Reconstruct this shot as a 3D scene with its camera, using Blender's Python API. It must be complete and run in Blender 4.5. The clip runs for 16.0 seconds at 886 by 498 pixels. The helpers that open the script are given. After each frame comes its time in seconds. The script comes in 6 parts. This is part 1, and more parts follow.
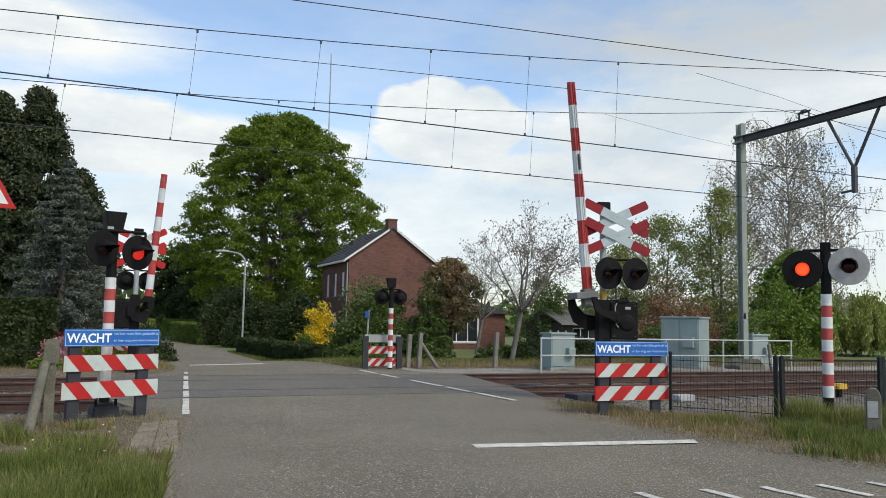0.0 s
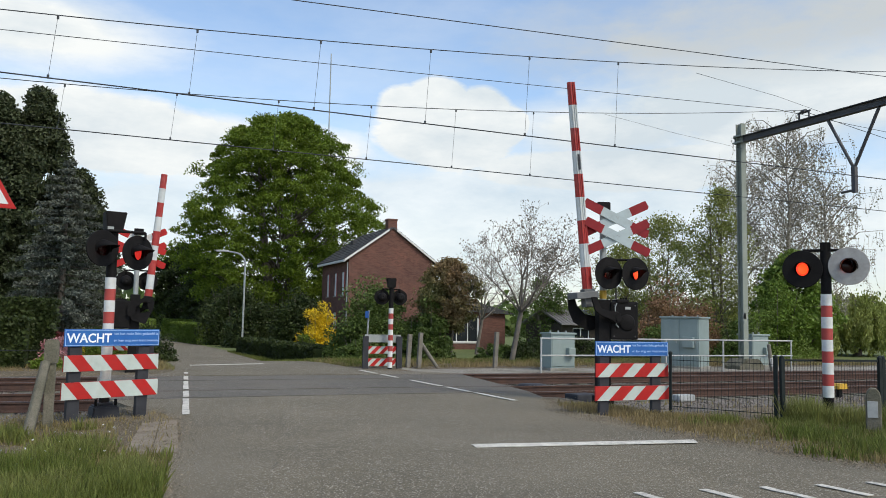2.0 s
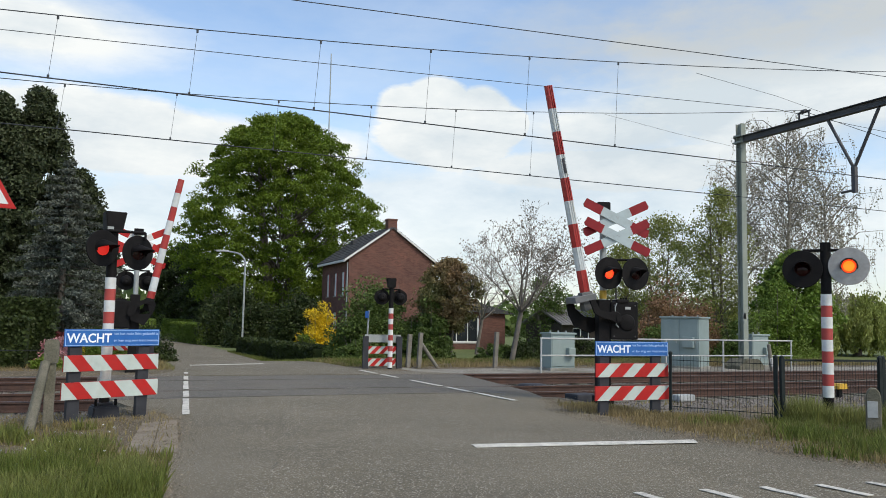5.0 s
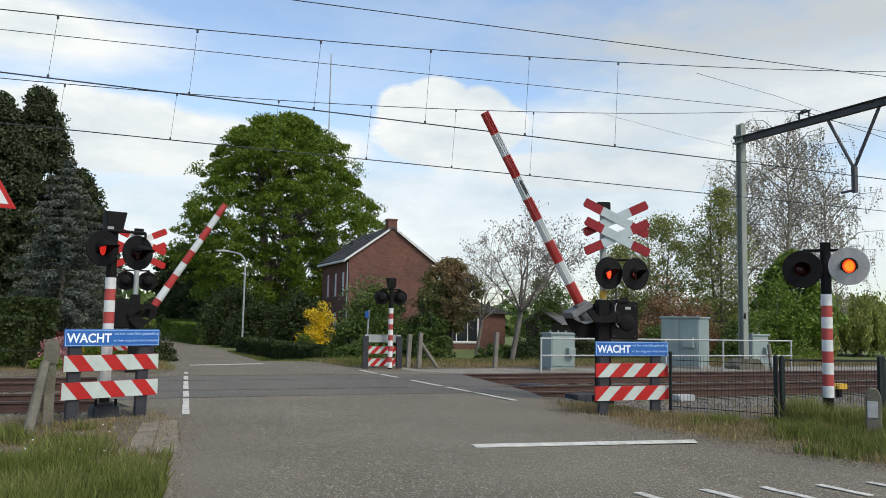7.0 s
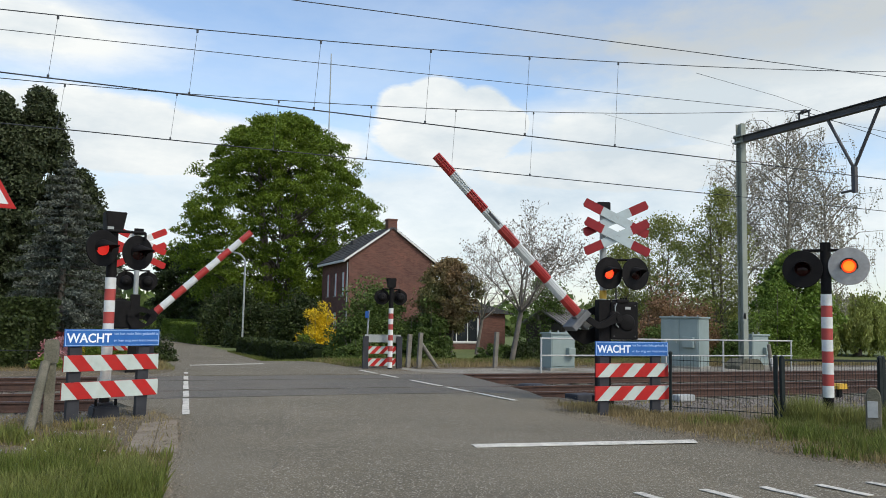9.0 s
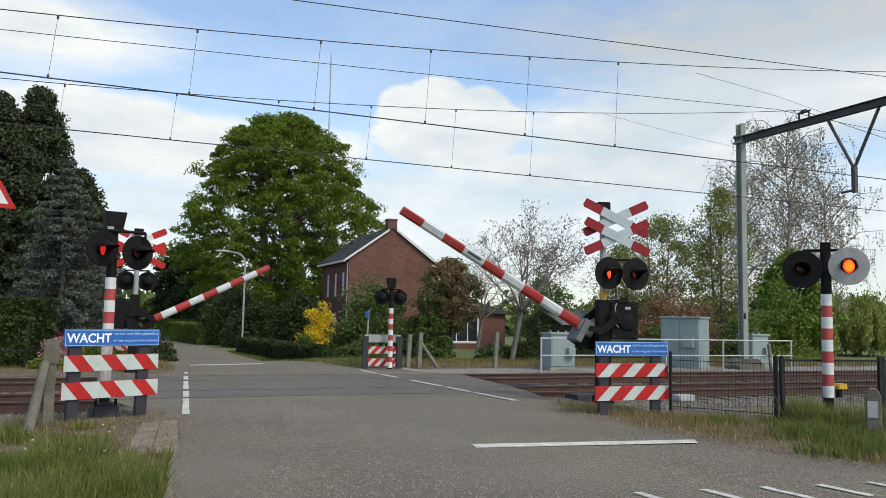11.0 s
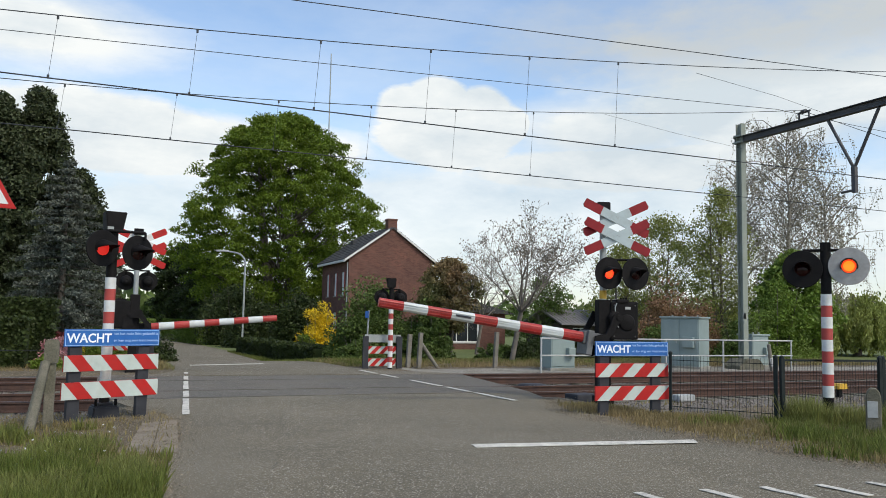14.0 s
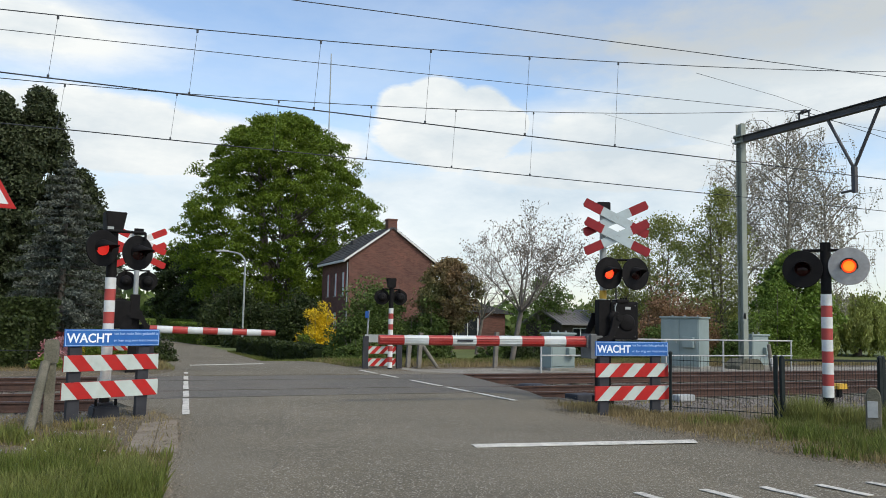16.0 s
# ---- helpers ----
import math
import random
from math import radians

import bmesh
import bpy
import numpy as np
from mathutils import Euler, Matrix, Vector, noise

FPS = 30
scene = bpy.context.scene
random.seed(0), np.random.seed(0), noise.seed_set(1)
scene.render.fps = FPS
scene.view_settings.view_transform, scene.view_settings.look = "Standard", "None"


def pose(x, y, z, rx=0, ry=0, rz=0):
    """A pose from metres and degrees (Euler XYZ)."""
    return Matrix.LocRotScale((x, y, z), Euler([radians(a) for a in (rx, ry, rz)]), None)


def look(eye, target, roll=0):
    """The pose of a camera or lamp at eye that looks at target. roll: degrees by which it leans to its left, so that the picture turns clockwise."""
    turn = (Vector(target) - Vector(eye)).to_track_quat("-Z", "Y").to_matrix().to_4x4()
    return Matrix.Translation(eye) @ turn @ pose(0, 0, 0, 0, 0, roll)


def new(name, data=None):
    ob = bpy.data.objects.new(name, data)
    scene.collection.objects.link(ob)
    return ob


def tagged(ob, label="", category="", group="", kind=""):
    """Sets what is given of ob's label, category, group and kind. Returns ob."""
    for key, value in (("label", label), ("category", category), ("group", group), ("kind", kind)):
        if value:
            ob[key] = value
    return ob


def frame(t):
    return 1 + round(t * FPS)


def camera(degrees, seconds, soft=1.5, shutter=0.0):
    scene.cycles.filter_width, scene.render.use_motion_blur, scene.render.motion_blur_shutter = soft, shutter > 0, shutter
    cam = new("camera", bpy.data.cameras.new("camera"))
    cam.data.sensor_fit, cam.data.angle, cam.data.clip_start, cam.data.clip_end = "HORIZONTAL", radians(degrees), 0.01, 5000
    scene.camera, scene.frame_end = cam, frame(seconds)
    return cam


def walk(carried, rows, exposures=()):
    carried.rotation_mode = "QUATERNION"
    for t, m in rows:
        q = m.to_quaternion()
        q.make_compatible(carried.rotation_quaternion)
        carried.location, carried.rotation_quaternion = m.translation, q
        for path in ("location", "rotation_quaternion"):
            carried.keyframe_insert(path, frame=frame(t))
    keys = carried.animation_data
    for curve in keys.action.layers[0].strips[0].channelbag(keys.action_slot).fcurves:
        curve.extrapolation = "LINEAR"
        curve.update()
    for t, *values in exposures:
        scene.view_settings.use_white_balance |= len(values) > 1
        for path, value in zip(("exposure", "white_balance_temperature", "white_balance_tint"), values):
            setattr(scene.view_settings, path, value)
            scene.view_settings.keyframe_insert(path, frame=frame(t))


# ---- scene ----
# World: x runs along the tracks, y across them, z up; the camera stands over the origin.
cam = camera(57.13, 16.0, soft=0.9)
YAW, PITCH, EYE = 0.40288, 0.08875, 1.409
AHEAD = Vector((math.sin(YAW) * math.cos(PITCH), math.cos(YAW) * math.cos(PITCH), math.sin(PITCH)))
CAM_POSE = look((0, 0, EYE), Vector((0, 0, EYE)) + 10 * AHEAD, 1.094)
walk(cam, [(0, CAM_POSE), (16.0, CAM_POSE)], [(0, 0.0, 6650, 9), (16.0, 0.0, 6650, 9)])

# ---- sky and sun ----
SUN_EL, SUN_AZ = radians(48), radians(158)   # azimuth from +y, clockwise


def way(px, py):
    """Direction of a sky feature, by its place across and down the view."""
    v = CAM_POSE.to_3x3() @ Vector(((px - 784) / 1440, (441 - py) / 1440, -1))
    return v.normalized()


def make_world():
    w = bpy.data.worlds.new("sky")
    scene.world = w
    w.use_nodes = True
    nt = w.node_tree
    nd, ln = nt.nodes, nt.links
    nd.clear()
    out = nd.new("ShaderNodeOutputWorld")
    bg = nd.new("ShaderNodeBackground")
    sky = nd.new("ShaderNodeTexSky")
    sky.sky_type = "NISHITA"
    sky.sun_disc = False
    sky.sun_elevation, sky.sun_rotation = SUN_EL, SUN_AZ
    sky.air_density, sky.dust_density, sky.ozone_density = 1.0, 1.2, 1.6
    tc = nd.new("ShaderNodeTexCoord")

    def math_node(op, a, b=None, c=None, clamp=False):
        m = nd.new("ShaderNodeMath")
        m.operation, m.use_clamp = op, clamp
        for i, v in enumerate((a, b, c)):
            if v is None:
                continue
            if isinstance(v, (int, float)):
                m.inputs[i].default_value = v
            else:
                ln.new(v, m.inputs[i])
        return m.outputs[0]

    def noise_node(vec, scale, detail, rough, dist=0.0):
        n = nd.new("ShaderNodeTexNoise")
        n.inputs["Scale"].default_value, n.inputs["Detail"].default_value = scale, detail
        n.inputs["Roughness"].default_value, n.inputs["Distortion"].default_value = rough, dist
        ln.new(vec, n.inputs["Vector"])
        return n.outputs["Fac"]

    stretch = nd.new("ShaderNodeMapping")
    stretch.inputs["Scale"].default_value = (1, 1, 2.6)
    ln.new(tc.outputs["Generated"], stretch.inputs["Vector"])
    big = noise_node(stretch.outputs[0], 2.3, 9, 0.6, 0.25)
    fine = noise_node(stretch.outputs[0], 9.0, 8, 0.62, 0.1)
    wob = math_node("ADD", math_node("MULTIPLY_ADD", fine, 0.22, -0.11), math_node("MULTIPLY_ADD", big, 0.14, -0.07))

    def blob(px, py, rx, ry, soft=0.35):
        """A cloud bank round a direction, rx and ry wide, with a ragged rim."""
        d = way(px, py)
        right = Vector((d.y, -d.x, 0)).normalized()
        upward = right.cross(d)
        def dot(vec):
            m = nd.new("ShaderNodeVectorMath")
            m.operation = "DOT_PRODUCT"
            m.inputs[1].default_value = vec
            ln.new(tc.outputs["Generated"], m.inputs[0])
            return m.outputs["Value"]
        a = math_node("MULTIPLY", dot(right), 1440 / rx)
        b = math_node("MULTIPLY", dot(upward), 1440 / ry)
        r = math_node("SQRT", math_node("ADD", math_node("MULTIPLY", a, a), math_node("MULTIPLY", b, b)))
        front = math_node("GREATER_THAN", dot(d), 0.0)
        r = math_node("ADD", r, math_node("MULTIPLY", wob, -3.6))
        v = math_node("MULTIPLY_ADD", r, -1 / soft, 1 / soft + 0.5, clamp=True)
        return math_node("MULTIPLY", v, front)

    cover = None
    for spec in ((795, 245, 125, 60, 0.2), (720, 195, 52, 42, 0.22), (778, 178, 62, 40, 0.2), (850, 190, 56, 38, 0.22), (897, 225, 40, 40, 0.25), (160, 235, 240, 70, 0.3), (1130, 300, 330, 50, 0.4), (420, 270, 240, 55, 0.5),
                 (800, 400, 1300, 125, 0.7), (1370, 175, 330, 95, 0.6), (1090, 235, 190, 60, 0.9), (20, 40, 210, 60, 1.0)):
        v = blob(*spec)
        if spec[2] > 1000:
            v = math_node("MULTIPLY", v, 0.84)
        cover = v if cover is None else math_node("MAXIMUM", cover, v)
    cirrus = math_node("MULTIPLY", math_node("MULTIPLY_ADD", big, 2.6, -1.15, clamp=True), 0.42)
    cover = math_node("MAXIMUM", cover, cirrus)
    grey = blob(1330, 45, 330, 75, 0.9)

    # sunlit cloud tops, bluish grey undersides
    shade = nd.new("ShaderNodeValToRGB")
    shade.color_ramp.elements[0].position, shade.color_ramp.elements[0].color = 0.38, (0.66, 0.75, 0.825, 1)
    shade.color_ramp.elements[1].position, shade.color_ramp.elements[1].color = 0.6, (0.95, 0.985, 0.995, 1)
    ln.new(math_node("ADD", math_node("MULTIPLY", big, 0.55), math_node("MULTIPLY", fine, 0.45)), shade.inputs[0])

    def mix(fac, a, b):
        m = nd.new("ShaderNodeMix")
        m.data_type = "RGBA"
        ln.new(fac, m.inputs[0])
        for i, v in ((6, a), (7, b)):
            if isinstance(v, tuple):
                m.inputs[i].default_value = v
            else:
                ln.new(v, m.inputs[i])
        return m.outputs[2]

    scale = nd.new("ShaderNodeVectorMath")
    scale.operation = "SCALE"
    scale.inputs["Scale"].default_value = SKY
    ln.new(sky.outputs[0], scale.inputs[0])
    c = mix(cover, scale.outputs[0], shade.outputs[0])
    c = mix(math_node("MULTIPLY", grey, math_node("MULTIPLY_ADD", fine, 1.5, 0.05, clamp=True)), c, (0.58, 0.63, 0.67, 1))
    ln.new(c, bg.inputs["Color"])
    bg.inputs["Strength"].default_value = 1.0
    ln.new(bg.outputs[0], out.inputs["Surface"])


SKY = 0.22
make_world()
sun = new("sun", bpy.data.lights.new("sun", "SUN"))
sun.data.energy, sun.data.angle, sun.data.color = 2.0, radians(12), (1.0, 0.93, 0.78)
sun.matrix_world = look((0, 0, 60), (-60 * math.sin(SUN_AZ) * math.cos(SUN_EL), -60 * math.cos(SUN_AZ) * math.cos(SUN_EL), 60 - 60 * math.sin(SUN_EL)))


# ---- materials ----
def mat(name, colour, rough=0.7, colour2=None, scale=4.0, bump=0.0, bscale=40.0, metal=0.0, per="", vary=0.0, spec=0.4, glow=None, clear=0.0,
        grain=0.0, gscale=60.0, dirt=None, dscale=1.2, damount=0.5, coord="Object", speck=None, sscale=80.0):
    """Procedural surface: colour and colour2 mixed by broad noise, grain on top, dirt in patches, bump, variation by object or island."""
    m = bpy.data.materials.new(name)
    m.use_nodes = True
    nt = m.node_tree
    nd, ln = nt.nodes, nt.links
    b = nd["Principled BSDF"]
    b.inputs["Roughness"].default_value, b.inputs["Metallic"].default_value = rough, metal
    b.inputs["Specular IOR Level"].default_value = spec
    b.inputs["Coat Weight"].default_value = clear
    tc = nd.new("ShaderNodeTexCoord")

    def noise_fac(s, detail=6, r=0.6):
        n = nd.new("ShaderNodeTexNoise")
        n.inputs["Scale"].default_value, n.inputs["Detail"].default_value, n.inputs["Roughness"].default_value = s, detail, r
        ln.new(tc.outputs[coord], n.inputs["Vector"])
        return n.outputs["Fac"]

    def mixc(fac, a, c2, kind="MIX"):
        x = nd.new("ShaderNodeMix")
        x.data_type, x.blend_type = "RGBA", kind
        if isinstance(fac, float):
            x.inputs[0].default_value = fac
        else:
            ln.new(fac, x.inputs[0])
        for i, v in ((6, a), (7, c2)):
            if isinstance(v, tuple):
                x.inputs[i].default_value = (*v, 1)
            else:
                ln.new(v, x.inputs[i])
        return x.outputs[2]

    def ramp(fac, lo, hi):
        r = nd.new("ShaderNodeMapRange")
        r.inputs["From Min"].default_value, r.inputs["From Max"].default_value = lo, hi
        ln.new(fac, r.inputs["Value"])
        return r.outputs[0]

    col = colour
    if colour2:
        col = mixc(ramp(noise_fac(scale), 0.35, 0.65), colour, colour2)
    if per:
        if per == "object":
            rnd = nd.new("ShaderNodeObjectInfo").outputs["Random"]
        else:
            rnd = nd.new("ShaderNodeNewGeometry").outputs["Random Per Island"]
        hs = nd.new("ShaderNodeHueSaturation")
        r = nd.new("ShaderNodeMapRange")
        r.inputs["To Min"].default_value, r.inputs["To Max"].default_value = 1 - vary, 1 + vary
        ln.new(rnd, r.inputs["Value"])
        ln.new(r.outputs[0], hs.inputs["Value"])
        if isinstance(col, tuple):
            hs.inputs["Color"].default_value = (*col, 1)
        else:
            ln.new(col, hs.inputs["Color"])
        col = hs.outputs[0]
    if grain:
        g = ramp(noise_fac(gscale, 3, 0.7), 0.3, 0.7)
        lo, hi = tuple([1 - grain] * 3), tuple([1 + grain] * 3)
        col = mixc(1.0, col, mixc(g, lo, hi), "MULTIPLY")
    if dirt:
        n = nd.new("ShaderNodeMath")
        n.operation = "MULTIPLY"
        ln.new(ramp(noise_fac(dscale, 8, 0.68), 0.48, 0.72), n.inputs[0])
        n.inputs[1].default_value = damount
        col = mixc(n.outputs[0], col, dirt)
    if speck:
        col = mixc(ramp(noise_fac(sscale, 2, 0.5), 0.58, 0.66), col, speck)
    if isinstance(col, tuple):
        b.inputs["Base Color"].default_value = (*col, 1)
    else:
        ln.new(col, b.inputs["Base Color"])
    if bump:
        bp = nd.new("ShaderNodeBump")
        bp.inputs["Strength"].default_value = bump
        bp.inputs["Distance"].default_value = 0.02
        ln.new(noise_fac(bscale, 5, 0.65), bp.inputs["Height"])
        ln.new(bp.outputs[0], b.inputs["Normal"])
    if glow:
        b.inputs["Emission Color"].default_value = (*glow[:3], 1)
        b.inputs["Emission Strength"].default_value = glow[3]
    return m


def leaf_mat(name, colour, colour2, vary=0.35, through_it=0.35, rough=0.55):
    """Leaves: two greens, each leaf a shade of its own, light coming through."""
    m = mat(name, colour, rough, colour2, 0.35, per="island", vary=vary, spec=0.25, coord="Object")
    nt = m.node_tree
    b = nt.nodes["Principled BSDF"]
    tr = nt.nodes.new("ShaderNodeBsdfTranslucent")
    src = b.inputs["Base Color"].links[0].from_socket
    nt.links.new(src, tr.inputs["Color"])
    mx = nt.nodes.new("ShaderNodeMixShader")
    mx.inputs[0].default_value = through_it
    nt.links.new(b.outputs[0], mx.inputs[1])
    nt.links.new(tr.outputs[0], mx.inputs[2])
    nt.links.new(mx.outputs[0], nt.nodes["Material Output"].inputs["Surface"])
    return m


ASPHALT = mat("asphalt", (0.155, 0.132, 0.089), 0.95, (0.118, 0.101, 0.068), 0.5, 0.6, 60, grain=0.5, gscale=55, dirt=(0.21, 0.187, 0.14), dscale=0.35, damount=0.45, speck=(0.42, 0.385, 0.31), sscale=62)
CROSSING = mat("crossing_deck", (0.125, 0.112, 0.09), 0.92, (0.095, 0.086, 0.07), 0.4, 0.5, 45, grain=0.4, gscale=45, dirt=(0.18, 0.145, 0.1), dscale=0.5, damount=0.5, speck=(0.28, 0.26, 0.22), sscale=50)
PAINT = mat("road_paint", (0.66, 0.63, 0.55), 0.85, (0.54, 0.515, 0.45), 3, 0.3, 60, grain=0.25, gscale=50, dirt=(0.2, 0.185, 0.155), dscale=7, damount=0.8)
EARTH = mat("earth", (0.13, 0.097, 0.058), 0.97, (0.085, 0.068, 0.038), 1.2, 0.8, 25, grain=0.4, gscale=40, dirt=(0.17, 0.135, 0.085), dscale=1.6, damount=0.6, speck=(0.32, 0.28, 0.21), sscale=30)
GRAVEL = mat("gravel", (0.3, 0.28, 0.24), 0.95, (0.2, 0.18, 0.14), 1.1, 0.9, 18, grain=0.55, gscale=14, dirt=(0.14, 0.12, 0.075), dscale=0.7, damount=0.85)
BALLAST = mat("ballast", (0.12, 0.105, 0.085), 0.95, (0.17, 0.15, 0.125), 3, 0.9, 14, grain=0.5, gscale=18)
STONE = mat("ballast_stone", (0.2, 0.18, 0.155), 0.9, (0.13, 0.105, 0.085), 1, 0.4, 30, per="island", vary=0.5)
RUST = mat("rusty_rail", (0.085, 0.045, 0.032), 0.85, (0.055, 0.032, 0.025), 3, 0.3, 50, grain=0.2)
RAILTOP = mat("rail_head", (0.2, 0.16, 0.14), 0.5, (0.13, 0.1, 0.085), 5, 0.1, 50, metal=0.7)
RAILPAINT = mat("railing_paint", (0.45, 0.45, 0.43), 0.5, (0.38, 0.38, 0.36), 3, 0.05, 30)
OLDCONCRETE = mat("mossy_concrete", (0.17, 0.155, 0.12), 0.95, (0.11, 0.105, 0.075), 4, 0.6, 30, grain=0.25, dirt=(0.07, 0.075, 0.045), dscale=5, damount=0.6)
CONCRETE = mat("concrete", (0.32, 0.3, 0.265), 0.9, (0.23, 0.22, 0.185), 3, 0.45, 35, grain=0.18, dirt=(0.15, 0.15, 0.11), dscale=4, damount=0.6)
BLACK = mat("black_paint", (0.007, 0.0065, 0.0065), 0.7, (0.012, 0.011, 0.011), 5, 0.06, 60, grain=0.2, spec=0.14)
FENCEGREEN = mat("dark_green_fence_paint", (0.012, 0.017, 0.016), 0.6, (0.02, 0.026, 0.025), 5, 0.06, 60, spec=0.2)
DARKGREY = mat("dark_grey_paint", (0.03, 0.031, 0.036), 0.65, (0.045, 0.046, 0.052), 5, 0.06, 60, spec=0.2)
WHITE = mat("white_paint", (0.68, 0.69, 0.67), 0.45, (0.6, 0.61, 0.595), 4, 0.03, 40, dirt=(0.45, 0.44, 0.39), dscale=6, damount=0.45, spec=0.22)
RED = mat("red_paint", (0.48, 0.022, 0.02), 0.45, (0.38, 0.02, 0.018), 4, 0.03, 40, dirt=(0.3, 0.05, 0.04), dscale=6, damount=0.4, spec=0.2)
ARMRED = mat("arm_red_foil", (0.4, 0.03, 0.026), 0.38, (0.3, 0.03, 0.025), 1.6, 0.03, 40, dirt=(0.5, 0.12, 0.1), dscale=2.2, damount=0.45, spec=0.35)
ARMWHITE = mat("arm_white_foil", (0.6, 0.63, 0.62), 0.4, (0.52, 0.55, 0.54), 2, 0.03, 40, dirt=(0.42, 0.42, 0.38), dscale=4, damount=0.5, spec=0.3)
FOILWHITE = mat("grey_white_foil", (0.42, 0.49, 0.5), 0.5, (0.37, 0.435, 0.44), 3, 0.03, 40, dirt=(0.3, 0.33, 0.32), dscale=5, damount=0.5, spec=0.2)
FOILRED = mat("deep_red_foil", (0.25, 0.018, 0.022), 0.5, (0.2, 0.016, 0.02), 4, 0.03, 40, spec=0.2)
BOARDWHITE = mat("board_white_foil", (0.52, 0.58, 0.54), 0.5, (0.45, 0.51, 0.47), 3, 0.03, 40, dirt=(0.36, 0.38, 0.33), dscale=5, damount=0.5, spec=0.2)
DULLRED = mat("weathered_red_paint", (0.33, 0.05, 0.042), 0.6, (0.4, 0.06, 0.05), 4, 0.03, 40)
BLUE = mat("blue_enamel", (0.012, 0.1, 0.36), 0.4, (0.016, 0.125, 0.41), 2, 0.02, 30, dirt=(0.05, 0.16, 0.36), dscale=4, damount=0.4)
LETTER = mat("white_lettering", (0.85, 0.87, 0.9), 0.5)
DIMLETTER = mat("faded_lettering", (0.4, 0.55, 0.78), 0.5)
STEEL = mat("galvanised_steel", (0.36, 0.38, 0.37), 0.55, (0.29, 0.31, 0.3), 3, 0.08, 40, metal=0.25, grain=0.1, dirt=(0.25, 0.27, 0.24), dscale=2, damount=0.4)
MASTGREY = mat("mast_steel", (0.23, 0.255, 0.215), 0.7, (0.28, 0.305, 0.265), 2, 0.08, 40, metal=0.2, grain=0.12)
YOKEGREY = mat("yoke_steel", (0.15, 0.155, 0.155), 0.6, (0.11, 0.112, 0.11), 3, 0.08, 40, metal=0.2, grain=0.15)
DARKSTEEL = mat("dark_girder", (0.055, 0.055, 0.06), 0.65, (0.08, 0.075, 0.075), 3, 0.1, 40, grain=0.15)
CABINET = mat("cabinet_paint", (0.255, 0.315, 0.3), 0.55, (0.225, 0.28, 0.265), 1.5, 0.03, 30, dirt=(0.3, 0.35, 0.33), dscale=2, damount=0.5)
WIRE = mat("overhead_wire", (0.03, 0.035, 0.04), 0.6)
GREYDISC = mat("grey_disc_back", (0.42, 0.41, 0.39), 0.6, (0.34, 0.33, 0.31), 8, 0.05, 40, dirt=(0.25, 0.24, 0.22), dscale=7, damount=0.5)
LENSDARK = mat("dark_red_lens", (0.02, 0.003, 0.003), 0.25, spec=0.25)
LENSRED = mat("lit_red_lens", (0.4, 0.02, 0.01), 0.3, glow=(1.0, 0.05, 0.018, 1.25))
LENSDIM = mat("dim_red_lens", (0.3, 0.02, 0.012), 0.3, glow=(0.55, 0.018, 0.014, 1.0))
LENSAMBER = mat("lit_bright_lens", (0.5, 0.1, 0.01), 0.3, glow=(1.0, 0.05, 0.015, 1.3))
LENSCORE = mat("lamp_core", (0.5, 0.1, 0.01), 0.3, glow=(1.0, 0.075, 0.018, 1.4))
LENSHOT = mat("bright_lamp_core", (0.5, 0.1, 0.01), 0.3, glow=(1.0, 0.22, 0.015, 1.5))
YELLOW = mat("yellow_paint", (0.6, 0.36, 0.03), 0.5, (0.48, 0.29, 0.03), 3, dirt=(0.3, 0.2, 0.05), dscale=6)
ROOFTILE = mat("roof_tile", (0.05, 0.05, 0.053), 0.75, (0.07, 0.068, 0.066), 1, 0.2, 20, per="island", vary=0.25)
GLASS = mat("window_glass", (0.02, 0.024, 0.028), 0.08, spec=0.6)
BARK = mat("bark", (0.1, 0.085, 0.07), 0.95, (0.15, 0.13, 0.11), 2, 0.8, 20, grain=0.25)
PALEBARK = mat("pale_bark", (0.17, 0.15, 0.125), 0.95, (0.11, 0.098, 0.082), 3, 0.6, 20, grain=0.25)
BIRCHBARK = mat("birch_bark", (0.34, 0.32, 0.28), 0.9, (0.2, 0.18, 0.155), 2, 0.5, 20)
WOOD = mat("weathered_wood", (0.21, 0.19, 0.16), 0.95, (0.15, 0.14, 0.115), 4, 0.5, 30, grain=0.2)
PAVING = mat("worn_paving", (0.25, 0.21, 0.155), 0.95, (0.18, 0.15, 0.11), 3, 0.5, 40, grain=0.25, dirt=(0.15, 0.12, 0.08), dscale=3, damount=0.6)
DARKWOOD = mat("dark_boarding", (0.06, 0.05, 0.04), 0.95, (0.04, 0.034, 0.028), 3, 0.4, 30, grain=0.2)
PLATE = mat("worn_plate", (0.42, 0.43, 0.42), 0.6, (0.3, 0.31, 0.3), 8, 0.1, 40)
L_OAK = leaf_mat("oak_leaves", (0.096, 0.148, 0.012), (0.142, 0.2, 0.021))
L_DARK = leaf_mat("dark_conifer_leaves", (0.036, 0.05, 0.022), (0.062, 0.074, 0.032), 0.45, 0.1)
L_BLUE = leaf_mat("blue_spruce_needles", (0.072, 0.086, 0.07), (0.125, 0.135, 0.105), 0.5, 0.1)
L_HEDGE = leaf_mat("hedge_leaves", (0.027, 0.041, 0.011), (0.046, 0.064, 0.016), 0.45, 0.2)
L_LIME = leaf_mat("light_hedge_leaves", (0.12, 0.18, 0.024), (0.156, 0.216, 0.036), 0.3, 0.3)
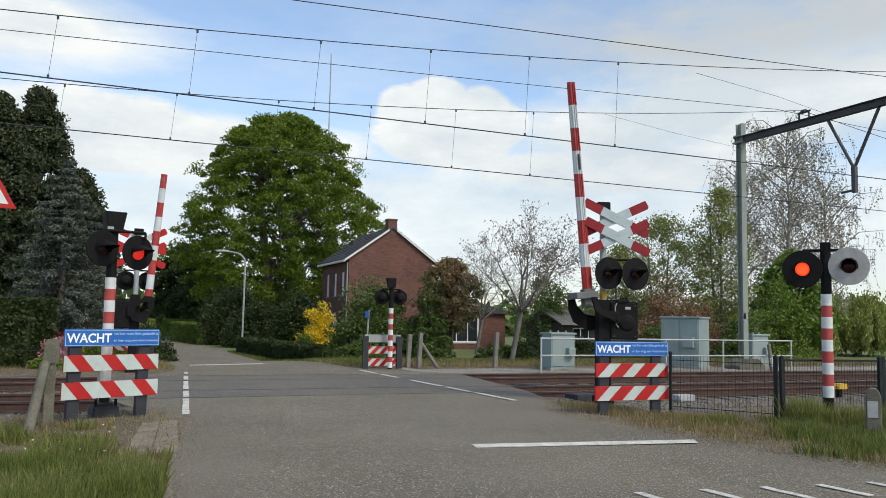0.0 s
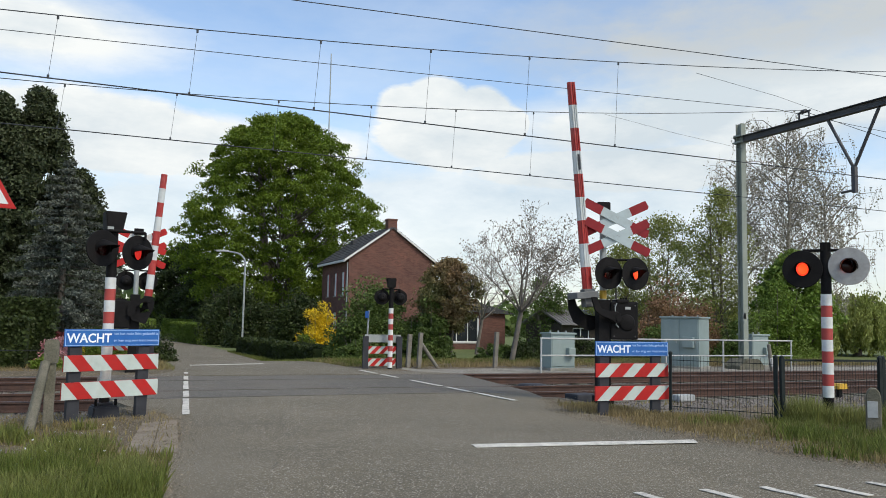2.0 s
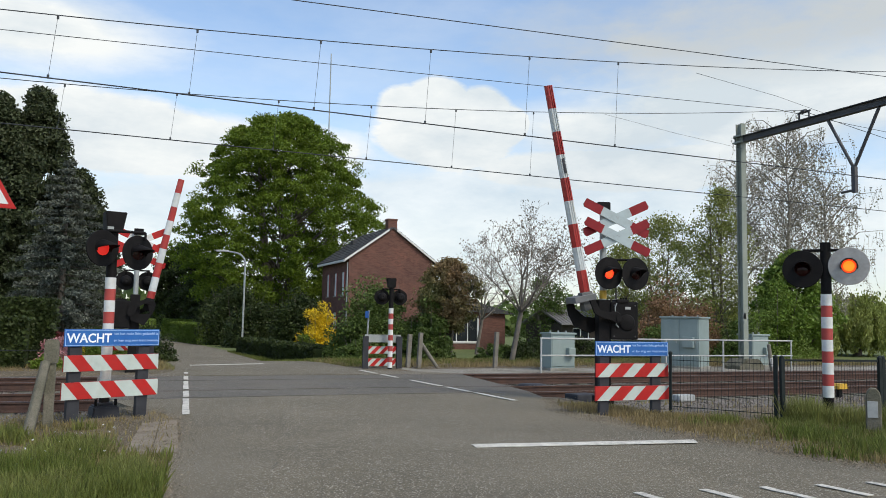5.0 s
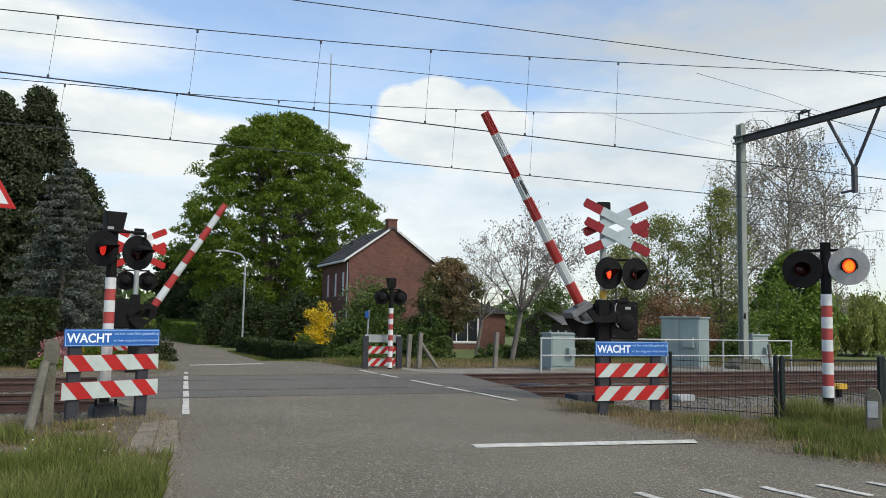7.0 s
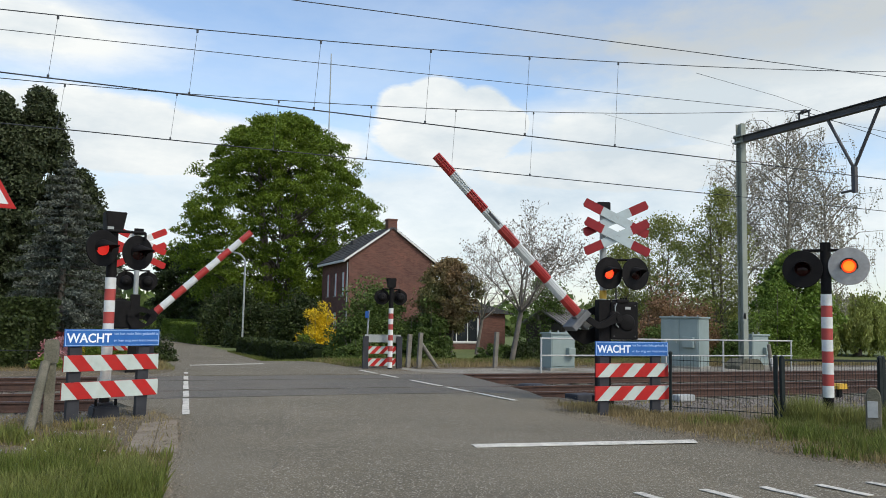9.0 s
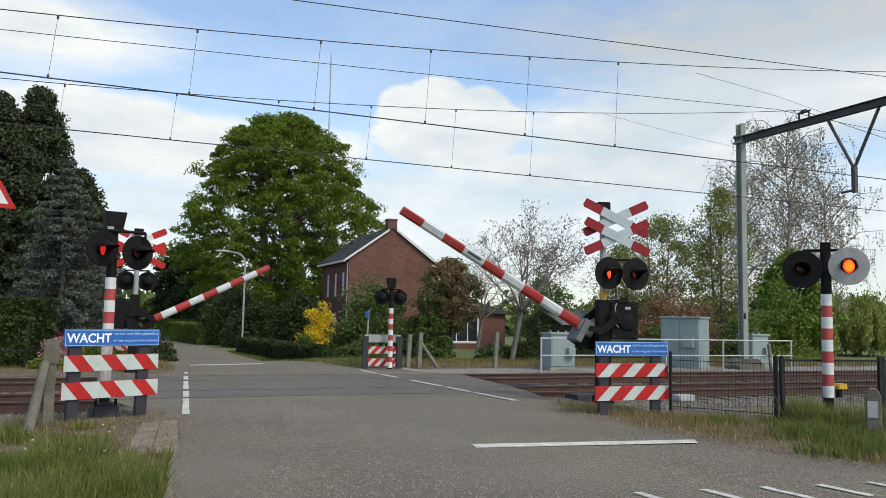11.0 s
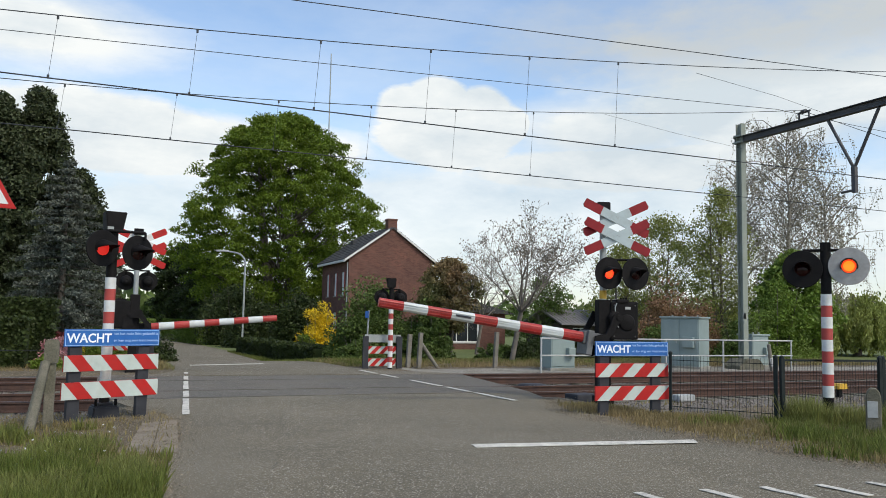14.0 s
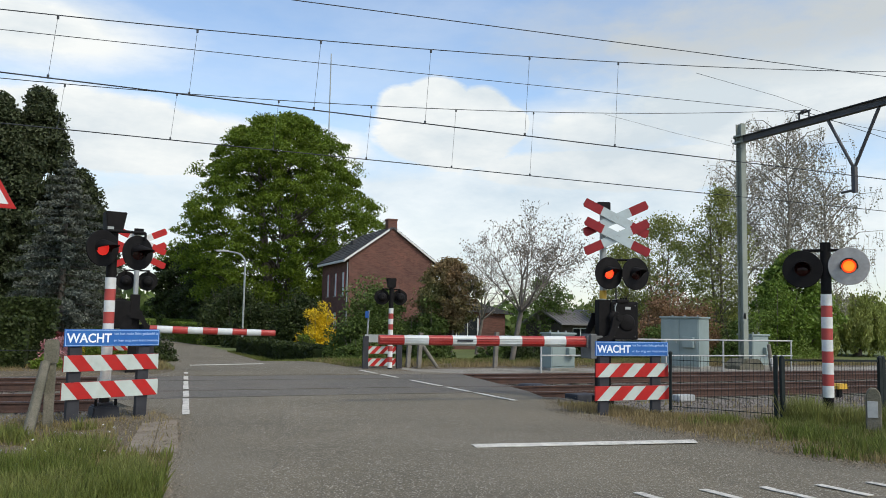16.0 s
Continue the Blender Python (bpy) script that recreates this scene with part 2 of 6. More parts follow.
L_BUSH = leaf_mat("bush_leaves", (0.075, 0.12, 0.026), (0.125, 0.17, 0.045), 0.4, 0.25)
L_RUSSET = leaf_mat("russet_leaves", (0.21, 0.14, 0.07), (0.12, 0.165, 0.048), 0.4, 0.25)
L_YELLOW = leaf_mat("yellow_blossom", (0.75, 0.52, 0.015), (0.6, 0.45, 0.03), 0.3, 0.3)
L_FRESH = leaf_mat("fresh_leaves", (0.13, 0.21, 0.03), (0.19, 0.255, 0.055), 0.35, 0.3)
L_GREY = leaf_mat("sparse_spring_leaves", (0.3, 0.28, 0.2), (0.22, 0.2, 0.15), 0.4, 0.25)
L_WILLOW = leaf_mat("willow_leaves", (0.25, 0.29, 0.075), (0.33, 0.36, 0.115), 0.35, 0.45)
L_COPPER = leaf_mat("copper_leaves", (0.27, 0.15, 0.085), (0.19, 0.125, 0.06), 0.35, 0.3)
L_OLIVE = leaf_mat("olive_spring_leaves", (0.195, 0.225, 0.058), (0.26, 0.28, 0.09), 0.35, 0.5)
L_BUD = leaf_mat("brown_buds", (0.2, 0.175, 0.145), (0.27, 0.24, 0.2), 0.35, 0.2)
L_PINK = leaf_mat("pink_blossom", (0.5, 0.2, 0.22), (0.6, 0.4, 0.4), 0.3, 0.3)
L_REDBED = leaf_mat("dark_red_leaves", (0.16, 0.03, 0.03), (0.1, 0.03, 0.03), 0.3, 0.2)
L_GRASS = leaf_mat("grass_blades", (0.1, 0.14, 0.022), (0.19, 0.2, 0.055), 0.45, 0.4)
L_TUFT = leaf_mat("pale_grass_blades", (0.17, 0.2, 0.045), (0.25, 0.25, 0.085), 0.4, 0.4)
L_DRY = leaf_mat("dry_grass_blades", (0.285, 0.215, 0.105), (0.205, 0.18, 0.068), 0.35, 0.3)
LAWN = mat("lawn", (0.09, 0.12, 0.03), 0.95, (0.13, 0.15, 0.045), 0.5, 0.6, 25, grain=0.3, gscale=30)


# ---- building helpers ----
def box(bm, x0, y0, z0, x1, y1, z1, bevel=0.0, m=None, slot=0):
    ma = Matrix.Translation(((x0 + x1) / 2, (y0 + y1) / 2, (z0 + z1) / 2)) @ Matrix.Diagonal((abs(x1 - x0), abs(y1 - y0), abs(z1 - z0), 1))
    if m is not None:
        ma = m @ ma
    vs = bmesh.ops.create_cube(bm, size=1, matrix=ma)["verts"]
    fs = {f for v in vs for f in v.link_faces}
    if bevel:
        es = {e for v in vs for e in v.link_edges}
        r = bmesh.ops.bevel(bm, geom=list(es), offset=bevel, segments=2, affect="EDGES", profile=0.6)
        fs = set(r["faces"]) | {f for f in fs if f.is_valid}
    for f in fs:
        if f.is_valid:
            f.material_index = slot
    return bm


def rod(bm, p0, p1, r0, r1=None, seg=10, slot=0, caps=True):
    p0, p1 = Vector(p0), Vector(p1)
    d = p1 - p0
    ma = Matrix.Translation((p0 + p1) / 2) @ d.to_track_quat("Z", "Y").to_matrix().to_4x4()
    vs = bmesh.ops.create_cone(bm, cap_ends=caps, segments=seg, radius1=r0, radius2=r0 if r1 is None else r1, depth=d.length, matrix=ma)["verts"]
    for f in {f for v in vs for f in v.link_faces}:
        f.material_index = slot
        f.smooth = len(f.verts) == 4
        if caps and len(f.verts) != 4:
            for e in f.edges:
                e.smooth = False
    return bm


def prism(bm, pts, y0, y1, m=None, slot=0):
    """A solid whose outline pts lie in x and z, from y0 to y1."""
    a = [bm.verts.new((m @ Vector((x, y0, z))) if m else (x, y0, z)) for x, z in pts]
    b = [bm.verts.new((m @ Vector((x, y1, z))) if m else (x, y1, z)) for x, z in pts]
    fs = [bm.faces.new(a), bm.faces.new(b[::-1])]
    n = len(pts)
    fs += [bm.faces.new((a[i], b[i], b[(i + 1) % n], a[(i + 1) % n])) for i in range(n)]
    for f in fs:
        f.material_index = slot
    bmesh.ops.recalc_face_normals(bm, faces=fs)
    return bm


def lathe(bm, profile, seg=24, m=None, slot=0):
    """Turns a profile of (radius, y) about the y axis."""
    rings = []
    for r, y in profile:
        ring = []
        for i in range(seg):
            a = 2 * math.pi * i / seg
            v = Vector((r * math.cos(a), y, r * math.sin(a)))
            ring.append(bm.verts.new(m @ v if m else v))
        rings.append(ring)
    fs = []
    for a, b in zip(rings, rings[1:]):
        for i in range(seg):
            fs.append(bm.faces.new((a[i], a[(i + 1) % seg], b[(i + 1) % seg], b[i])))
    for f in fs:
        f.smooth = True
        f.material_index = slot
    bmesh.ops.recalc_face_normals(bm, faces=fs)
    return bm


def mesh_of(name, bm, *mats):
    me = bpy.data.meshes.new(name)
    bm.to_mesh(me)
    bm.free()
    for x in mats:
        me.materials.append(x)
    return me


def part(name, bm, material, parent, label=""):
    mats = material if isinstance(material, tuple) else (material,)
    ob = new(name, mesh_of(name, bm, *mats))
    ob.parent = parent
    if label:
        ob["label"] = label
    return ob


def thing(name, m, label, category, group="", kind=""):
    ob = new(name)
    ob.matrix_basis = m
    ob.empty_display_size = 0.2
    return tagged(ob, label, category, group, kind)


def solid(name, bm, material, label="", category="", group="", kind="", m=None):
    mats = material if isinstance(material, tuple) else (material,)
    ob = new(name, mesh_of(name, bm, *mats))
    if m is not None:
        ob.matrix_basis = m
    return tagged(ob, label, category, group, kind)


def B():
    return bmesh.new()


def raw_mesh(name, verts, faces_n, mats, index=None):
    """Mesh from numpy: verts (k*n, 3), every n in a row one face."""
    n = faces_n
    k = len(verts) // n
    me = bpy.data.meshes.new(name)
    me.vertices.add(len(verts))
    me.vertices.foreach_set("co", np.asarray(verts, dtype=np.float32).ravel())
    me.loops.add(k * n)
    me.loops.foreach_set("vertex_index", np.arange(k * n, dtype=np.int32))
    me.polygons.add(k)
    me.polygons.foreach_set("loop_start", np.arange(0, k * n, n, dtype=np.int32))
    me.polygons.foreach_set("loop_total", np.full(k, n, dtype=np.int32))
    if index is not None:
        me.polygons.foreach_set("material_index", np.asarray(index, dtype=np.int32))
    for x in mats:
        me.materials.append(x)
    me.update(calc_edges=True)
    return me


# ---- ground, road and tracks ----
RAILS = (14.82, 16.255, 18.82, 20.255)
NEAR_ROAD = ((-40, -60, 90), (3.4, -60, 90), (4.3, -4, 16), (5.0, 0.13, 9.2), (5.9, 0.46, 7.5), (7.0, 0.58, 7.2), (8.4, 0.74, 7.08), (10.3, 1.04, 6.92),
             (11.5, 1.12, 7.0), (12.4, 1.05, 7.45), (13.4, 0.7, 7.9), (14.775, 0.3, 8.3))
FAR_ROAD = ((20.36, 0.6, 9.1), (21.2, 1.5, 8.8), (22.2, 2.0, 7.3), (25, 2.2, 7.0), (28, 2.2, 7.0), (32, 2.3, 7.15), (38, 2.7, 7.4), (46, 3.2, 7.5), (56, 4.0, 7.1),
            (64, 4.4, 6.6), (72, 3.8, 6.3), (84, 1.0, 4.2), (100, -5, -1.5))


def fall(q):
    """Level of the land: flat at the crossing, lower beyond it."""
    t = min(max((q - 25) / 14, 0), 1)
    return -0.55 * t * t * (3 - 2 * t)


def make_ground():
    xs = sorted({*np.round(np.arange(-8, 30, 0.4), 3), *np.arange(-60, -8, 4.0), *np.arange(30, 120, 5.0), -3000, -800, -250, -120, 200, 400, 1000, 3500})
    ys = sorted({*np.round(np.arange(4, 27, 0.25), 3), *np.arange(27, 80, 1.5), -1500, -300, -60, -20, -6, 0, 100, 160, 300, 700, 1600, 4000})
    bm = B()
    grid = []
    for q in ys:
        row = []
        for s in xs:
            z = fall(q) - 0.008 + 0.004 * noise.noise((s * 0.9, q * 0.9, 0))
            edge = 12.75 if s < 0.1 else 13.7 if s < 8.5 else 11.3
            bed = min(max((q - edge) / (0.35 if s < 8.5 else 1.6), 0), 1) * min(max((21.6 - q) / 0.4, 0), 1)
            deck = min(max((s - 0.0) / 0.5, 0), 1) * min(max((9.3 - s) / 0.5, 0), 1)
            z -= bed * (0.2 * (1 - deck) + 0.1 * deck)
            if 21.6 <= q < 25 and s > 9:
                z -= 0.05
            row.append(bm.verts.new((s, q, z)))
        grid.append(row)
    for j in range(len(ys) - 1):
        for i in range(len(xs) - 1):
            f = bm.faces.new((grid[j][i], grid[j][i + 1], grid[j + 1][i + 1], grid[j + 1][i]))
            f.smooth = True
            q, s = (ys[j] + ys[j + 1]) / 2, (xs[i] + xs[i + 1]) / 2
            wob = 0.5 * noise.noise((s * 0.6, q * 0.6, 3))
            f.material_index = 0 if q < (12.6 if s < 0.1 else 13.55 if s < 8.5 else 11.1) + 0.3 * wob else 1 if q < 21.5 + 0.3 * wob else 2 if q < 23.4 + wob and s > 8.6 else 0 if (q < 31 and s < 2.2) or (q < 30 + 2 * wob and s > 7.2) else 3
    solid("ground", bm, (EARTH, BALLAST, GRAVEL, LAWN), "grassy earth verge with a ballast track bed and lawn beyond", "ground", kind="structure")


def strip(name, rows, material, label, base=-0.16, step=0.5, wob=0.018, seed=0):
    """A slab between two edges given at a few distances across the tracks."""
    bm = B()
    tq = [r[0] for r in rows]
    qs = [tq[0]] + [q for q in np.arange(math.ceil(tq[0] / step) * step, tq[-1], step) if q > tq[0] + 0.05 and (q > 2 or q % 5 == 0)] + [tq[-1]]
    prev = None
    for q in qs:
        l, r = np.interp(q, tq, [a[1] for a in rows]), np.interp(q, tq, [a[2] for a in rows])
        l += wob * 2 * noise.noise((q * 1.7, seed, 0))
        r += wob * 2 * noise.noise((q * 1.7, seed, 9))
        n = 8
        z = fall(q)
        top = [bm.verts.new((l + (r - l) * i / n, q, z + 0.012 * math.sin(math.pi * i / n))) for i in range(n + 1)]
        low = [bm.verts.new((l, q, z + base)), bm.verts.new((r, q, z + base))]
        if prev:
            for i in range(n):
                bm.faces.new((prev[0][i], prev[0][i + 1], top[i + 1], top[i]))
            bm.faces.new((prev[1][0], prev[0][0], top[0], low[0]))
            bm.faces.new((prev[0][n], prev[1][1], low[1], top[n]))
        else:
            bm.faces.new((low[0], *top, low[1]))
        prev = (top, low)
    bm.faces.new((prev[1][1], *prev[0][::-1], prev[1][0]))
    bmesh.ops.recalc_face_normals(bm, faces=bm.faces)
    return solid(name, bm, material, label, "road", kind="structure")


def make_road():
    strip("road", NEAR_ROAD, ASPHALT, "worn grey asphalt road before the crossing", step=0.25)
    strip("road", FAR_ROAD, ASPHALT, "worn grey asphalt lane beyond the crossing", step=0.5, seed=5)
    for a, b in ((14.90, 16.16), (16.335, 18.78), (18.90, 20.16)):
        l, r = (0.15, 0.15), (8.35 + (a - 14.8) * 0.16, 8.35 + (b - 14.8) * 0.16)
        strip("crossing_deck", ((a, l[0], r[0]), (b, l[1], r[1])), CROSSING, "dark asphalt deck between the rails of the crossing", base=-0.1, step=0.4, wob=0.01, seed=a)


def quad_mark(pts, parent_label, name="road_marking"):
    bm = B()
    vs = []
    for s, q in pts:
        vs.append(bm.verts.new((s, q, fall(q) + 0.017)))
    f = bm.faces.new(vs)
    bmesh.ops.subdivide_edges(bm, edges=bm.edges[:], cuts=5, use_grid_fill=True)
    for v in bm.verts:
        v.co.x += 0.014 * noise.noise(v.co * 6)
        v.co.y += 0.014 * noise.noise(v.co * 6 + Vector((9, 0, 0)))
    r = bmesh.ops.extrude_face_region(bm, geom=bm.faces[:])
    for v in r["geom"]:
        if isinstance(v, bmesh.types.BMVert):
            v.co.z += 0.005
    bmesh.ops.recalc_face_normals(bm, faces=bm.faces)
    solid(name, bm, PAINT, parent_label, "road marking", "road markings", "structure")


def make_marks():
    quad_mark(((4.04, 8.55), (3.99, 8.31), (6.74, 7.91), (6.86, 8.13)), "worn white stop line painted on the asphalt", "stop_line")
    quad_mark(((2.6, 24.65), (2.62, 24.35), (4.85, 25.05), (4.83, 25.35)), "faded white stop line on the far lane", "stop_line")
    for s in (4.2, 4.83, 5.42, 6.0, 6.56, 7.1):
        q = 5.74 - (s - 4.2) * 0.125
        quad_mark(((s, q), (s + 0.05, q - 0.5), (s + 0.135, q - 0.5), (s + 0.085, q)), "short white dash painted across the junction", "lane_dash")
    for a, b in ((12.3, 14.6), (14.95, 16.1), (16.5, 18.5), (18.98, 20.08), (20.9, 21.5)):
        sa, sb = 1.24 + (a - 12.3) * 0.1, 1.24 + (b - 12.3) * 0.1
        quad_mark(((sa, a), (sa + 0.1, a), (sb + 0.1, b), (sb, b)), "white edge line block beside the crossing", "edge_line")
    for a, b in ((13.1, 14.7), (14.95, 16.1), (16.4, 18.1), (18.98, 20.1), (20.5, 21.9)):
        sa, sb = 7.0 - (a - 13.1) * 0.02, 7.0 - (b - 13.1) * 0.02
        quad_mark(((sa, a), (sa + 0.11, a), (sb + 0.11, b), (sb, b)), "thin white edge line on the crossing", "edge_line")


def make_tracks():
    prof = [(-0.07, -0.172), (0.07, -0.172), (0.07, -0.162), (0.012, -0.145), (0.01, -0.045), (0.035, -0.035), (0.035, -0.004), (0.028, 0.0), (-0.028, 0.0),
            (-0.035, -0.004), (-0.035, -0.035), (-0.01, -0.045), (-0.012, -0.145), (-0.07, -0.162)]
    me = None
    for q in RAILS:
        if me is None:
            bm = B()
            turn = Matrix.Rotation(radians(-90), 4, "Z")
            prism(bm, prof, -70, 190, turn.inverted())
            for f in bm.faces:
                if f.normal.z > 0.9 and f.calc_center_median().z > -0.02:
                    f.material_index = 1
            me = mesh_of("rail", bm, RUST, RAILTOP)
        r = new("rail", me)
        r.location = (0, q, 0.002)
        tagged(r, "rusty steel rail with a worn head", "rail", "rails", "structure")
    bm = B()
    box(bm, -0.13, -1.25, -0.37, 0.13, 1.25, -0.178, 0.02)
    sl = mesh_of("sleeper", bm, OLDCONCRETE)
    for q in (15.54, 19.54):
        for i in range(-40, 140):
            s = i * 0.6
            if -0.4 < s < 9.6 or i > 100:
                continue
            o = new("sleeper", sl)
            o.location = (s, q, 0)
            tagged(o, "dark weathered concrete sleeper bedded in ballast", "sleeper", "sleepers under the rails")
    # loose ballast stones
    n = 44000
    s = np.concatenate([np.random.uniform(8.6, 40, int(n * 0.75)), np.random.uniform(-4, 0.1, n - int(n * 0.75))])
    q = np.where(s > 8.7, np.random.uniform(11.4, 21.5, n), np.random.uniform(12.75, 21.5, n))
    size = np.random.uniform(0.018, 0.045, n)
    base = np.array([[1, 0, -0.6], [-0.5, 0.87, -0.6], [-0.5, -0.87, -0.6], [0.2, 0.1, 0.9]])
    tri = np.array([[0, 1, 3], [1, 2, 3], [2, 0, 3]])
    a = np.random.uniform(0, 6.28, n)
    c, d = np.cos(a)[:, None], np.sin(a)[:, None]
    jit = base[None] * np.random.uniform(0.6, 1.3, (n, 4, 3)) * size[:, None, None]
    x = jit[..., 0] * c - jit[..., 1] * d + s[:, None]
    y = jit[..., 0] * d + jit[..., 1] * c + q[:, None]
    z = jit[..., 2] * 0.8 + (-0.2 * np.clip((q - np.where(s > 8.5, 11.3, 12.75)) / np.where(s > 8.5, 1.6, 0.35), 0, 1))[:, None]
    v = np.stack([x, y, z], -1)
    me = bpy.data.meshes.new("ballast_stones")
    faces = (tri[None] + 4 * np.arange(n)[:, None, None]).reshape(-1, 3)
    me.from_pydata(v.reshape(-1, 3).tolist(), [], faces.tolist())
    me.materials.append(STONE)
    tagged(new("ballast_stones", me), "loose grey-brown ballast stones along the tracks", "ballast", kind="stuff")


def make_paving():
    # a worn strip of paving at the foot of the signs
    t = thing("paving_patch", pose(0, 0, 0), "worn strip of pale paving slabs beside the road", "paving", kind="structure")
    corners = (Vector((0.34, 8.9, 0)), Vector((0.9, 9.0, 0)), Vector((1.14, 11.8, 0)), Vector((0.66, 11.5, 0)))
    for i in range(6):
        for j in range(2):
            a, b, c, d = i / 6, (i + 0.94) / 6, j / 2, (j + 0.94) / 2
            def spot(u, v):
                return (corners[0].lerp(corners[1], v)).lerp(corners[3].lerp(corners[2], v), u)
            bm = B()
            z = 0.006 + 0.006 * noise.noise((i * 3.1, j * 2.3, 1))
            top = [bm.verts.new(spot(u, v) + Vector((0, 0, z))) for u, v in ((a, c), (a, d), (b, d), (b, c))]
            low = [bm.verts.new(v.co - Vector((0, 0, 0.05))) for v in top]
            bm.faces.new(top)
            for k in range(4):
                bm.faces.new((top[k], top[(k + 1) % 4], low[(k + 1) % 4], low[k]))
            bmesh.ops.recalc_face_normals(bm, faces=bm.faces)
            part("slab", bm, PAVING, t)


def pebbles(n, right, seed):
    """Grit and small stones strewn along a road edge."""
    rng = np.random.default_rng(seed)
    q = rng.uniform(5.2, 13.6, n)
    rows = NEAR_ROAD
    e = np.interp(q, [r[0] for r in rows], [r[2 if right else 1] for r in rows])
    off = rng.normal(size=n) * 0.16 + 0.1
    s = e + (off if right else -off)
    size = rng.uniform(0.004, 0.016, n)
    base = np.array([[1, 0, -0.4], [-0.5, 0.87, -0.4], [-0.5, -0.87, -0.4], [0.1, 0.1, 0.8]])
    a = rng.uniform(0, 6.28, n)
    c, d = np.cos(a)[:, None], np.sin(a)[:, None]
    jit = base[None] * rng.uniform(0.6, 1.3, (n, 4, 3)) * size[:, None, None]
    v = np.stack([jit[..., 0] * c - jit[..., 1] * d + s[:, None], jit[..., 0] * d + jit[..., 1] * c + q[:, None], jit[..., 2] * 0.7 + 0.006], -1)
    me = bpy.data.meshes.new("road_grit")
    faces = (np.array([[0, 1, 3], [1, 2, 3], [2, 0, 3]])[None] + 4 * np.arange(n)[:, None, None]).reshape(-1, 3)
    me.from_pydata(v.reshape(-1, 3).tolist(), [], faces.tolist())
    me.materials.append(GRIT)
    tagged(new("road_grit", me), "pale grit and small stones along the road edge", "grit", kind="stuff")


GRIT = mat("grit", (0.22, 0.19, 0.14), 0.95, (0.15, 0.125, 0.09), 2, per="island", vary=0.45)
pebbles(9000, True, 1)
pebbles(3500, False, 2)
def cracks(n, seed):
    """Thin dark cracks in the asphalt, each a crooked flat seam."""
    rng = np.random.default_rng(seed)
    for i in range(n):
        x, y = rng.uniform(1.6, 6.4), rng.uniform(6.0, 12.5)
        a = rng.uniform(-0.5, 0.5) + (0 if rng.uniform() < 0.7 else 1.57)
        bm = B()
        prev = None
        for k in range(int(rng.uniform(4, 12))):
            a += rng.normal() * 0.35
            w = rng.uniform(0.002, 0.005)
            z = 0.0145
            pa, pb = bm.verts.new((x - math.sin(a) * w, y + math.cos(a) * w, z)), bm.verts.new((x + math.sin(a) * w, y - math.cos(a) * w, z))
            if prev:
                bm.faces.new((prev[0], prev[1], pb, pa))
            prev = (pa, pb)
            x, y = x + math.cos(a) * 0.08, y + math.sin(a) * 0.08
        bmesh.ops.recalc_face_normals(bm, faces=bm.faces)
        solid("road_crack", bm, TAR, "thin dark crack in the worn asphalt", "crack", "road cracks", "structure")


TAR = mat("tar", (0.06, 0.054, 0.045), 0.9, (0.085, 0.075, 0.06), 6)
cracks(8, 21)
make_ground()
make_road()
make_paving()
make_marks()
make_tracks()


# ---- signals, signs and barriers ----
LENSES = []   # lens object, its rest pose, which of the two beats it follows, and when it first comes on


